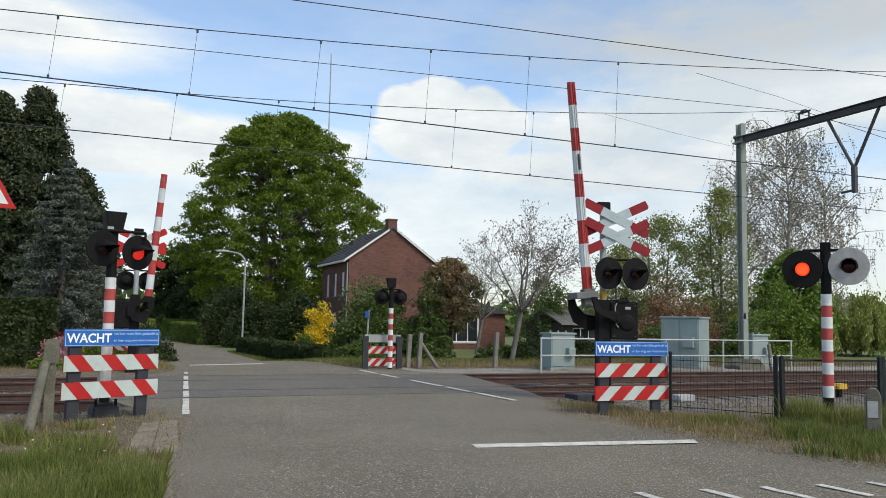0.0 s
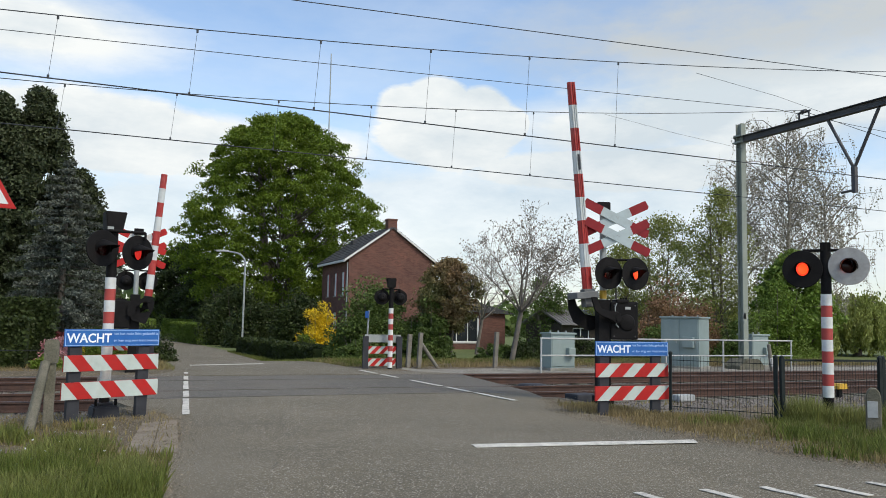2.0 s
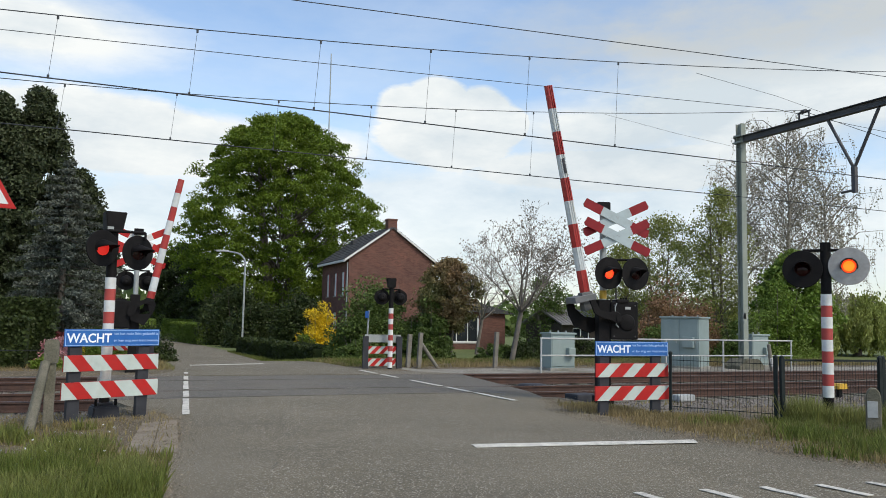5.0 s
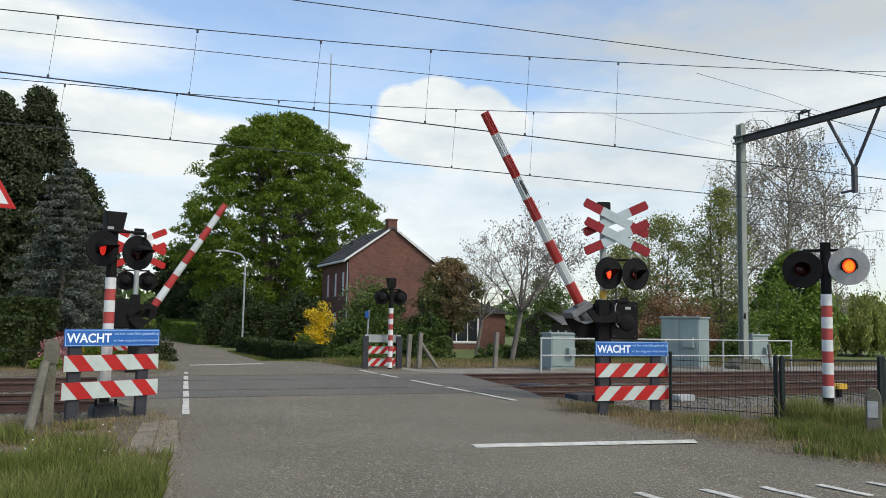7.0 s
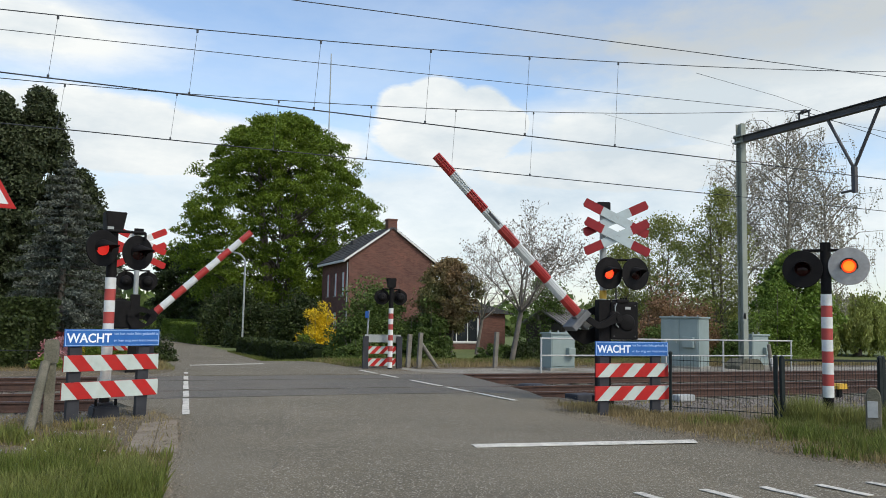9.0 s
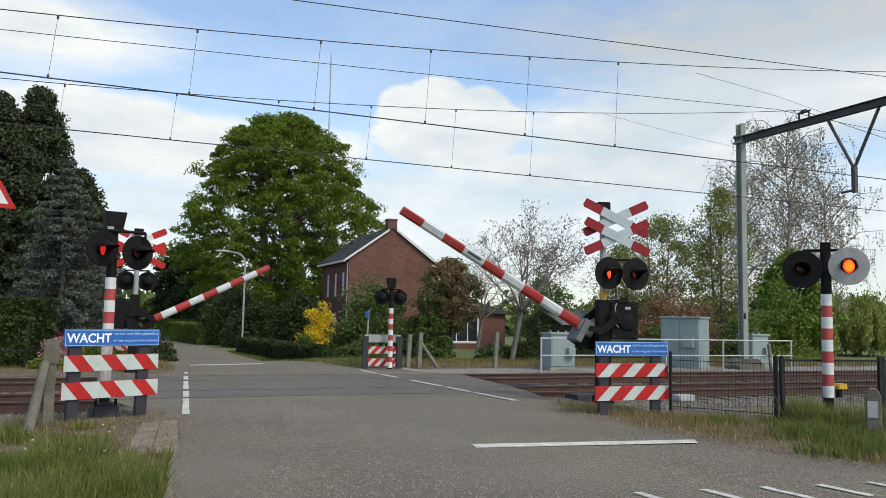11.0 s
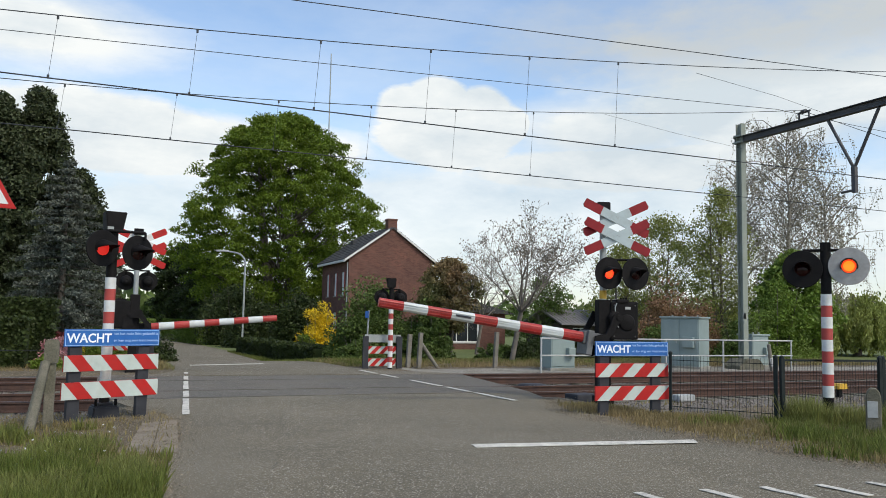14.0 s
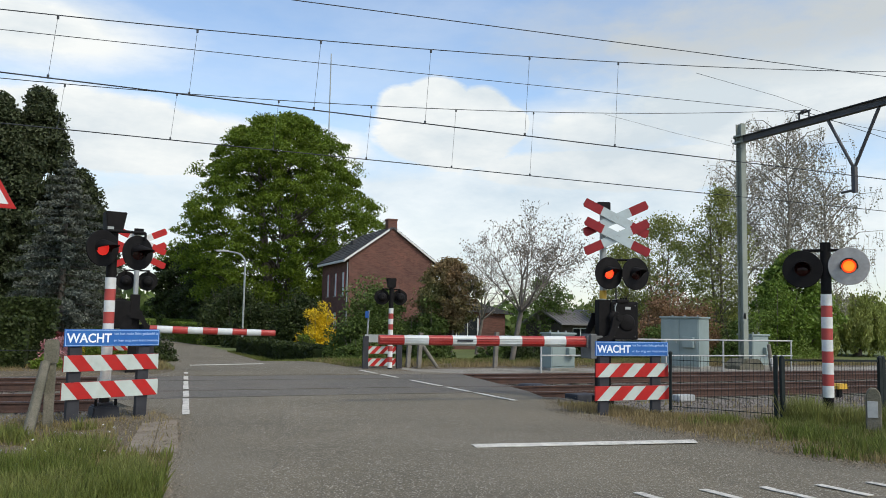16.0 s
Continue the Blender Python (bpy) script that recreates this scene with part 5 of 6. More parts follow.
def make_plants():
    # beyond the crossing, along the lane
    leafy_tree("oak_tree", 14.6, 70.0, 19.3, 19.0, 2.6, L_OAK, BARK, "large spreading tree in full fresh green leaf", 3, 1900, 120, 0.125, 0.46, 0.8, DOME, 0.2, 0.56, 2, 0.5, 0.35)
    for x, y, h, w, lo, sd in ((-4.3, 40.5, 11.5, 5.2, 0.3, 11), (-2.75, 41.5, 12.2, 5.2, 0.3, 12), (-0.95, 42.5, 8.6, 4.4, 0.3, 15)):
        leafy_tree("dark_conifer", x, y, h, w, lo, L_DARK, BARK, "tall dark green conifer with a lumpy, ragged crown", sd, 620, 150, 0.1, 0.3, 0.5, SPIRE, 0.3, 0.4, 1, 0.75, 0.5)
    conifer("blue_spruce", -1.15, 33.8, 7.5, 4.6, L_BLUE, "grey-blue spruce with layered boughs", 13, 22, 330, 0.09, 0.38, 0.3, 0.4, 0.62, 0.62)
    for i, (x, y, h, w) in enumerate(((2.2, 80, 2.6, 6), (8.2, 84, 9.0, 7), (10.2, 76, 7.0, 6))):
        leafy_tree("distant_tree", x, y, h, w, 0.5, L_HEDGE, BARK, "dark leafy tree far down the lane", 20 + i, 260, 110, 0.17, 0.2, 0.8, flat=0.5)
    for i, (x, y, w, h) in enumerate(((9.6, 60, 5.5, 5.2), (12.4, 63, 4.0, 3.6), (9.3, 65, 4.5, 5.0), (14.4, 66, 3.8, 4.2), (10.2, 55, 4.6, 3.4), (12.4, 57, 3.6, 3.0), (11.9, 50.5, 3.4, 4.4), (13.3, 54, 2.6, 4.2))):
        bush("dark_shrub", x, y, w, 3.0, h, L_HEDGE, "dense dark evergreen shrub beneath the big tree", 30 + i, 0.16, 11000)
    hedge(7.9, 46.5, 8.75, 33.0, 0.85, 0.9, L_HEDGE, "low clipped dark green hedge beside the lane", 41)
    hedge(3.6, 66, 3.2, 58, 1.7, 1.2, L_LIME, "clipped light green hedge beside the lane", 42, 0.1, 500)
    hedge(5.7, 76, 8.4, 75.2, 1.7, 1.1, L_LIME, "clipped light green hedge at the bend of the lane", 44, 0.1, 500)
    hedge(6.3, 69, 7.4, 60, 1.5, 1.1, L_LIME, "clipped light green hedge beside the lane", 43, 0.1, 500)
    bush("forsythia", 9.75, 37.6, 1.9, 1.6, 3.1, L_YELLOW, "bright yellow flowering forsythia bush", 51, 0.09, 7000, z=-0.5)
    bush("forsythia", 8.95, 37.0, 1.1, 1.0, 1.5, L_LIME, "small yellow-green flowering shrub", 52, 0.09, 3000, z=-0.5)
    bush("large_shrub", 10.5, 32.0, 3.3, 2.4, 4.0, L_BUSH, "large dense green shrub in the garden", 53, 0.11, 14000)
    bush("large_shrub", 12.0, 31.0, 2.0, 2.0, 2.3, L_BUSH, "dense green shrub in the garden", 54, 0.11, 8000)
    leafy_tree("russet_shrub", 13.3, 30.4, 4.1, 2.8, 1.3, L_RUSSET, BARK, "tall shrub with reddish-brown young leaves", 55, 330, 90, 0.065, 0.05, 0.34, hollow=0.1, gaps=0.3, stems=3, flat=0.6)
    bush("large_shrub", 12.35, 29.9, 1.5, 1.6, 2.7, L_BUSH, "broad green shrub before the house", 56, 0.11, 9000)
    bush("low_shrub", 15.7, 30.5, 2.6, 1.5, 0.9, L_BUSH, "low green garden shrub", 57, 0.09, 4000)
    bush("low_shrub", 9.5, 30.2, 1.8, 1.2, 1.1, L_BUSH, "low green garden shrub", 58, 0.09, 4000)
    bare_tree(14.25, 26.8, 6.9, 61, "small tree with bare grey spring branches", PALEBARK, L_BUD, levels=3, width=1.25, r=0.092, leaf=0.055, per=2, fork=0.27)
    bare_tree(21.5, 45.0, 7.6, 62, "bare budding tree behind the annex", PALEBARK, L_BUD, levels=3, width=1.0, r=0.1)
    # beyond the tracks on the far right
    birch(43.2, 41.5, 15.6, 71, "tall birch with drooping, barely leafed twigs", L_GREY, 10.5, 1900, low=0.3)
    birch(41.0, 43.5, 12.6, 72, "birch with drooping, barely leafed twigs", L_GREY, 7.5, 800)
    birch(46.2, 41.0, 12.2, 74, "birch with drooping, barely leafed twigs", L_GREY, 7.5, 800)
    for x, y, h, w, lo, m_, sd, n_ in ((37.2, 41.5, 10.9, 4.8, 1.0, L_OLIVE, 73, 260), (37.4, 47.5, 9.9, 9.2, 0.6, L_OLIVE, 75, 420), (33.0, 46.0, 7.4, 5.0, 0.3, L_OLIVE, 77, 200), (28.6, 49.0, 5.0, 4.5, 0.3, L_BUSH, 78, 130)):
        leafy_tree("fresh_tree", x, y, h, w, lo, m_, BARK, "tree with sparse olive-green spring leaves", sd, n_, 46, 0.1, 0.12, 0.75, OVAL, 0.05, 0.4, 2, 0.75, 0.2)
    leafy_tree("fresh_tree", 37.6, 35.8, 6.3, 4.6, 0.2, L_FRESH, BARK, "bushy tree in bright green leaf", 76, 330, 75, 0.15, 0.14, 0.55, OVAL, 0.2, 0.2, 2, 0.5, 0.5)
    bush("russet_shrub", 28.7, 35.5, 5.8, 3.0, 4.5, L_COPPER, "broad shrub with copper-brown leaves", 79, 0.14, 14000)
    bush("large_shrub", 27.2, 34.5, 2.6, 2.0, 2.4, L_BUSH, "olive green shrub behind the relay cabinets", 84, 0.12, 8000)
    bush("large_shrub", 31.6, 33.6, 3.2, 2.4, 2.6, L_BUSH, "olive green shrub behind the relay cabinets", 87, 0.12, 8000)
    bush("large_shrub", 23.5, 34.0, 2.6, 2.0, 1.3, L_BUSH, "low green shrub behind the relay cabinets", 80, 0.11, 6000)
    bush("large_shrub", 35.4, 35.0, 4.2, 3.0, 4.9, L_FRESH, "bright green shrub behind the relay cabinets", 81, 0.14, 9000)
    willow(52.5, 44.0, 5.1, 7.0, 82, "pale green weeping willow at the meadow's edge")
    willow(47.2, 44.6, 4.5, 4.6, 85, "smaller pale green weeping willow at the meadow's edge")
    rng = np.random.default_rng(7)
    cents = []
    for i in range(150):
        x = rng.uniform(-60, 190)
        y = rng.uniform(105, 150) - 0.1 * x
        h = rng.uniform(3.0, 6.5)
        d = rng.normal(size=(170, 3)) * np.array((2.6, 2.0, 0.3 * h))
        cents.append(np.array((x, y, h * 0.45 - 0.5)) + d)
    c = np.concatenate(cents)
    c[:, 2] = np.maximum(c[:, 2], -0.5)
    tagged(new("distant_woods", raw_mesh("distant_woods", leaf_quads(c, 0.9, rng), 4, (L_BUSH,))), "hazy line of distant woods beyond the fields", "woods", kind="stuff")
    # garden left of the lane
    hedge(-7.0, 24.6, -1.55, 24.6, 1.3, 1.6, L_HEDGE, "broad dark hedge behind the tracks", 91, 0.07, 1100)
    hedge(-7.0, 27.6, -1.0, 27.6, 1.9, 1.6, L_HEDGE, "taller green hedge behind the dark one", 90, 0.08, 700)
    bush("red_shrub", -0.9, 27.4, 1.5, 1.0, 1.2, L_REDBED, "dark red-leaved garden shrub", 93, 0.07, 4000)
    bush("pink_shrub", -0.85, 24.7, 0.9, 0.7, 0.95, L_PINK, "pink flowering garden shrub", 94, 0.06, 3000)
    bush("garden_shrub", -1.0, 23.6, 0.8, 0.7, 0.5, L_LIME, "low yellow-green garden shrub", 86, 0.06, 2200)
    bush("garden_shrub", 0.5, 25.2, 1.7, 0.9, 0.85, L_LIME, "low yellow-green garden shrub", 96, 0.06, 4500)
    bush("pink_shrub", 1.0, 27.0, 1.4, 0.9, 0.95, L_PINK, "pink flowering garden shrub", 95, 0.06, 2600)
    bush("garden_shrub", -0.2, 26.2, 1.5, 1.0, 1.0, L_YELLOW, "yellow-flowering low garden shrub", 88, 0.05, 1500)
    bush("garden_shrub", -0.2, 26.4, 1.6, 1.1, 0.95, L_BUSH, "green low garden shrub", 89, 0.06, 3500)
    bush("garden_shrub", 1.6, 28.5, 2.0, 1.4, 1.2, L_HEDGE, "dark low garden shrub", 97, 0.08, 4500)
    bush("garden_shrub", 0.2, 31.0, 3.0, 2.0, 1.5, L_HEDGE, "dark garden shrub before the spruce", 98, 0.09, 7000)
    bush("garden_shrub", 1.5, 40.0, 3.0, 2.2, 2.3, L_HEDGE, "dark garden shrub beside the lane", 99, 0.1, 7000)
    # verges
    def chance(v, x, y):
        return (np.sin(x * 913.7 + y * 371.3) * 43758.5) % 1.0 < v
    left = lambda x, y, p: (x < road_edge(y, False) + 0.02 - 0.12 * np.abs(p)) & (y < 12.75)
    grass("verge_grass", 62000, (-1.9, 1.1), (5.6, 11.2), 0.15, L_GRASS, "long green grass on the verge", 101, lambda x, y, p: left(x, y, p) & chance(np.clip(0.8 - 0.36 * (y - 7.4) + 1.9 * p - 0.7 * ((x > 0.25) & (y > 8.7)), 0, 1), x, y))
    grass("dry_grass", 60000, (-1.9, 1.2), (5.8, 13.4), 0.07, L_DRY, "short dry grass on the verge", 102, lambda x, y, p: left(x, y, p) & chance(np.clip(0.4 + 0.9 * p, 0.04, 1) * np.where(y > 9.5, 0.4, 1) * np.where((x > 0.3) & (y > 8.8) & (y < 11.9), 0.12, 1), x, y))
    right = lambda x, y, p: (x > road_edge(y, True) - 0.02 + 0.12 * np.abs(p)) & (y < 13.7)
    rim = lambda x, y: np.clip((x - road_edge(y, True)) / 0.55, 0.08, 1)
    behind = lambda x, y: np.where(x < 9.5, y > 10.75 - 1.55 * (x - 8.6), y > 9.3 - 0.45 * (x - 9.5)) & (x > 8.55)
    grass("dry_grass", 110000, (6.9, 14.5), (5.0, 12.6), 0.085, L_DRY, "dry yellowed grass on the verge", 103, lambda x, y, p: right(x, y, p) & chance(np.clip(0.55 + 0.9 * p, 0.05, 1) * np.where(behind(x, y), 0.02, 1) * rim(x, y), x, y))
    grass("verge_grass", 130000, (6.9, 14.5), (4.8, 12.6), 0.15, L_GRASS, "long green grass on the verge", 104, lambda x, y, p: right(x, y, p) & chance(np.clip(0.25 + 0.5 * (x - 8.4 - 0.55 * (y - 8)) + 1.3 * p, 0.0, 1) * np.where(behind(x, y), 0.0, 1) * rim(x, y), x, y))
    grass("grass_tuft", 26000, (-1.6, 0.55), (5.9, 9.9), 0.13, L_TUFT, "pale yellow-green tufts in the verge grass", 141, lambda x, y, p: left(x, y, p) & (p > 0.12) & chance(np.clip(1.1 - 0.25 * (y - 7.4), 0, 1), x, y), 0.45)
    for x, y, rr, n, sd in ((9.85, 9.0, 0.34, 2600, 131), (10.35, 8.75, 0.3, 1900, 132), (10.9, 8.35, 0.32, 1800, 133), (9.35, 8.75, 0.22, 700, 134), (8.6, 9.5, 0.2, 450, 135)):
        grass("grass_tuft", n, (x - rr, x + rr), (y - rr, y + rr), 0.34 if rr > 0.25 else 0.16, L_TUFT, "tall pale green tuft of grass at the fence", sd, lambda a, b, p, x=x, y=y, rr=rr: (a - x) ** 2 + (b - y) ** 2 < (rr * (1 + 0.5 * p)) ** 2, 0.28)
    rng = np.random.default_rng(5)
    c = np.stack([rng.uniform(-1.2, 0.5, 26), rng.uniform(8.2, 10.5, 26), rng.uniform(0.06, 0.16, 26)], 1)
    tagged(new("daisy_heads", raw_mesh("daisy_heads", leaf_quads(np.repeat(c, 3, 0) + rng.normal(size=(78, 3)) * 0.006, 0.013, rng), 4, (WHITE,))), "small white wild flower heads in the grass", "flowers", kind="stuff")
    grass("far_grass", 60000, (7.0, 30), (22.5, 29), 0.14, L_DRY, "rough dry grass between the tracks and the garden", 105, lambda x, y, p: (y > 23.6 + 0.8 * p) & (p > -0.1))
    grass("far_grass", 40000, (7.4, 30), (24, 31), 0.16, L_GRASS, "patchy green grass at the garden's edge", 108, lambda x, y, p: (y > 25.2 + 1.5 * p) & (p > -0.3))
    for i, (x, y, w, h) in enumerate(((16.6, 29.5, 2.6, 1.0), (18.8, 30.0, 2.8, 1.2), (21.0, 31.0, 2.8, 1.25), (23.6, 32.0, 2.8, 1.3), (15.2, 27.6, 1.4, 0.7))):
        bush("low_shrub", x, y, w, 1.4, h, L_HEDGE, "low dark shrub at the garden's edge", 120 + i, 0.09, 5000)
    grass("lane_grass", 30000, (7.1, 9.2), (24, 48), 0.12, L_GRASS, "grass verge along the lane", 106)
    grass("lane_grass", 9000, (-3, 2.1), (22.6, 29), 0.12, L_DRY, "grass verge along the lane", 107)


make_plants()


# ---- house and annex ----
def brick_mat(name, c1, c2, mortar):
    m = mat(name, c1, 0.9, c2, 0.5, 0.25, 30, grain=0.12, gscale=3)
    nt = m.node_tree
    b = nt.nodes["Principled BSDF"]
    src = b.inputs["Base Color"].links[0].from_socket
    tc = nt.nodes.new("ShaderNodeTexCoord")
    sep = nt.nodes.new("ShaderNodeSeparateXYZ")
    nt.links.new(tc.outputs["Object"], sep.inputs[0])
    add = nt.nodes.new("ShaderNodeMath")
    nt.links.new(sep.outputs[0], add.inputs[0])
    nt.links.new(sep.outputs[1], add.inputs[1])
    cmb = nt.nodes.new("ShaderNodeCombineXYZ")
    nt.links.new(add.outputs[0], cmb.inputs[0])
    nt.links.new(sep.outputs[2], cmb.inputs[1])
    br = nt.nodes.new("ShaderNodeTexBrick")
    br.inputs["Scale"].default_value = 1.0
    br.inputs["Brick Width"].default_value, br.inputs["Row Height"].default_value, br.inputs["Mortar Size"].default_value = 0.22, 0.065, 0.008
    br.inputs["Color1"].default_value, br.inputs["Color2"].default_value = (0.75, 0.72, 0.72, 1), (1.25, 1.2, 1.2, 1)
    br.inputs["Mortar"].default_value = (*mortar, 1)
    nt.links.new(cmb.outputs[0], br.inputs["Vector"])
    mx = nt.nodes.new("ShaderNodeMix")
    mx.data_type, mx.blend_type = "RGBA", "MULTIPLY"
    mx.inputs[0].default_value = 1.0
    nt.links.new(src, mx.inputs[6])
    nt.links.new(br.outputs["Color"], mx.inputs[7])
    nt.links.new(mx.outputs[2], b.inputs["Base Color"])
    return m


HOUSEBRICK = brick_mat("house_brick", (0.135, 0.06, 0.043), (0.097, 0.046, 0.035), (1.35, 1.6, 1.7))


def holed_wall(bm, m, u0, u1, z0, z1, holes, thick):
    """A wall along x of m's space, with openings right through it."""
    us = sorted({u0, u1, *[h[0] for h in holes], *[h[1] for h in holes]})
    zs = sorted({z0, z1, *[h[2] for h in holes], *[h[3] for h in holes]})
    for a, b in zip(us, us[1:]):
        for c, d in zip(zs, zs[1:]):
            if any(h[0] <= a and b <= h[1] and h[2] <= c and d <= h[3] for h in holes):
                continue
            box(bm, a, 0, c, b, thick, d, m=m)
    bmesh.ops.remove_doubles(bm, verts=bm.verts, dist=0.0005)


def house_window(parent, m, u0, u1, z0, z1, bars=1, frame_w=0.07):
    bm = B()
    box(bm, u0, 0.06, z0, u0 + frame_w, 0.14, z1, m=m)
    box(bm, u1 - frame_w, 0.06, z0, u1, 0.14, z1, m=m)
    box(bm, u0 + frame_w, 0.06, z0, u1 - frame_w, 0.14, z0 + frame_w, m=m)
    box(bm, u0 + frame_w, 0.06, z1 - frame_w, u1 - frame_w, 0.14, z1, m=m)
    w = (u1 - u0) / (bars + 1)
    for i in range(bars):
        box(bm, u0 + w * (i + 1) - 0.03, 0.07, z0 + frame_w, u0 + w * (i + 1) + 0.03, 0.13, z1 - frame_w, m=m)
    fr = part("window", bm, WHITE, parent, "white window frame")
    bm = B()
    box(bm, u0 + 0.02, 0.095, z0 + 0.02, u1 - 0.02, 0.105, z1 - 0.02, m=m)
    part("pane", bm, GLASS, fr)
    bm = B()
    box(bm, u0 - 0.05, -0.05, z0 - 0.07, u1 + 0.05, 0.12, z0 - 0.002, m=m)
    part("sill", bm, CONCRETE, fr)


def roof_slab(parent, x0, z0, x1, z1, y0, y1, thick=0.12, name="roof"):
    """A pitched roof slope from the eave (x0, z0) to the ridge (x1, z1), with courses of tiles."""
    bm = B()
    L = math.hypot(x1 - x0, z1 - z0)
    d = Vector((x1 - x0, 0, z1 - z0)).normalized()
    nrm = Vector((-d.z, 0, d.x))
    if nrm.z < 0:
        nrm = -nrm
    def at_(l, y, h):
        return Vector((x0, 0, z0)) + d * l + nrm * h + Vector((0, y, 0))
    def slab(l0, l1, ya, yb, h0, h1, h2, h3, slot):
        vs = [bm.verts.new(at_(l, y, h)) for l, y, h in ((l0, ya, h0), (l1, ya, h1), (l1, yb, h1), (l0, yb, h0), (l0, ya, h2), (l1, ya, h3), (l1, yb, h3), (l0, yb, h2))]
        for ix in ((0, 1, 2, 3), (4, 5, 6, 7), (0, 1, 5, 4), (1, 2, 6, 5), (2, 3, 7, 6), (3, 0, 4, 7)):
            f = bm.faces.new([vs[i] for i in ix])
            f.material_index = slot
    slab(0, L, y0, y1, 0, 0, thick, thick, 0)
    n = int(L / 0.33)
    cols = int((y1 - y0) / 0.6)
    for i in range(n):
        for j in range(cols):
            ya = y0 + (y1 - y0) * j / cols
            slab(i * L / n - 0.02, (i + 1) * L / n, ya + 0.01, y0 + (y1 - y0) * (j + 1) / cols - 0.01, thick + 0.002, thick + 0.002, thick + 0.05, thick + 0.02, 0)
    bmesh.ops.recalc_face_normals(bm, faces=bm.faces)
    return part(name, bm, ROOFTILE, parent, "dark grey tiled roof slope")


def make_house():
    x0, x1, y0, y1 = 15.73, 21.86, 53.1, 60.0
    w, dp, ze, zr = x1 - x0, y1 - y0, 6.2, 8.35
    t = thing("brick_house", pose(x0, y0, -0.6), "red-brown brick house with a dark gabled roof and white trim", "house")
    # front gable
    bm = B()
    prism(bm, [(0, 0), (w, 0), (w, ze), (w / 2, zr), (0, ze)], 0, 0.28)
    part("wall", bm, HOUSEBRICK, t, "red-brown brick gable wall")
    bm = B()
    prism(bm, [(0, 0), (w, 0), (w, ze), (w / 2, zr), (0, ze)], dp - 0.28, dp)
    part("wall", bm, HOUSEBRICK, t)
    # side wall with windows, facing the lane; u runs back from the gable
    side = Matrix.Translation((0, 0.28, 0)) @ Matrix(((0, 1, 0, 0), (1, 0, 0, 0), (0, 0, 1, 0), (0, 0, 0, 1)))
    ups = [(0.7, 1.4), (2.6, 3.3), (4.6, 5.3)]
    lows = [(2.5, 3.4), (4.5, 5.4)]
    holes = [(a, b, 3.66, 5.28) for a, b in ups] + [(a, b, 1.2, 2.5) for a, b in lows]
    bm = B()
    holed_wall(bm, side, 0, dp - 0.56, 0, ze, holes, 0.28)
    part("wall", bm, HOUSEBRICK, t, "brick side wall with narrow windows")
    for a, b, c, d in holes:
        house_window(t, side, a, b, c, d, 0, 0.2)
        bm = B()
        box(bm, a + 0.06, 0.03, c + 0.06, b - 0.06, 0.05, d - 0.06, m=side)
        part("blind", bm, WHITE, t, "white window blind")
        bm = B()
        box(bm, a - 0.12, -0.03, c - 0.05, a - 0.01, 0.02, d, m=side)
        part("red_trim", bm, DULLRED, t, "red shutter edge")
    bm = B()
    box(bm, w - 0.28, 0.28, 0, w, dp - 0.28, ze)
    part("wall", bm, HOUSEBRICK, t)
    roof_slab(t, -0.3, ze - 0.2, w / 2, zr + 0.02, -0.12, dp + 0.15)
    roof_slab(t, w + 0.3, ze - 0.2, w / 2, zr + 0.02, -0.12, dp + 0.15)
    for sg in (-1, 1):
        bm = B()
        xa, xb = (w / 2 + sg * (w / 2 + 0.34)), w / 2 + sg * 0.28
        za, zb = ze - 0.26, zr - 0.18
        prism(bm, [(xa, za), (xb, zb), (xb, zb + 0.15), (xa, za + 0.15)], -0.2, -0.12)
        part("bargeboard", bm, WHITE, t, "white bargeboard")
    bm = B()
    box(bm, -0.42, -0.1, ze - 0.3, -0.28, dp + 0.1, ze - 0.14, 0.02)
    part("gutter", bm, WHITE, t, "white eaves gutter")
    bm = B()
    rod(bm, (-0.06, 0.12, 0), (-0.06, 0.12, ze - 0.3), 0.05, seg=8)
    part("downpipe", bm, STEEL, t)
    bm = B()
    box(bm, w / 2 - 0.33, -0.02, zr - 0.5, w / 2 + 0.33, 0.62, zr + 0.6, 0.02)
    box(bm, w / 2 - 0.37, -0.06, zr + 0.6, w / 2 + 0.37, 0.67, zr + 0.7, 0.02)
    part("chimney", bm, HOUSEBRICK, t, "brick chimney on the gable top")
    # dormer at the back of the lane-side slope
    bm = B()
    box(bm, 1.6, 4.6, 7.0, 2.3, 5.2, 7.85, 0.02)
    part("dormer", bm, ROOFTILE, t)
    # annex
    a = thing("brick_annex", pose(x1 + 0.02, y0 + 0.2, -0.6), "low brick annex with a wide white window and dark roof", "annex")
    L = 5.9
    win = (1.15, 3.8, 0.52, 2.42)
    ident = Matrix.Identity(4)
    bm = B()
    holed_wall(bm, ident, 0, L, 0, 2.9, [win], 0.25)
    part("wall", bm, HOUSEBRICK, a, "red-brown brick wall")
    house_window(a, ident, *win, 2, 0.12)
    bm = B()
    box(bm, L - 0.25, 0.25, 0, L, 5, 2.9)
    box(bm, 0, 4.75, 0, L - 0.25, 5, 2.9)
    part("wall", bm, HOUSEBRICK, a)
    bm = B()
    prism(bm, [(-0.02, 3.9), (1.5, 3.95), (L + 0.5, 2.72), (L + 0.5, 2.6), (-0.02, 2.85)], -0.3, 5.2)
    part("roof", bm, ROOFTILE, a, "dark sloping roof")
    # low outbuilding with a ribbed roof
    s = thing("garden_shed", pose(28.4, 46.5, -0.6), "low dark timber shed with a grey sheet roof and windows", "shed")
    across = Matrix.Rotation(radians(90), 4, "Z")
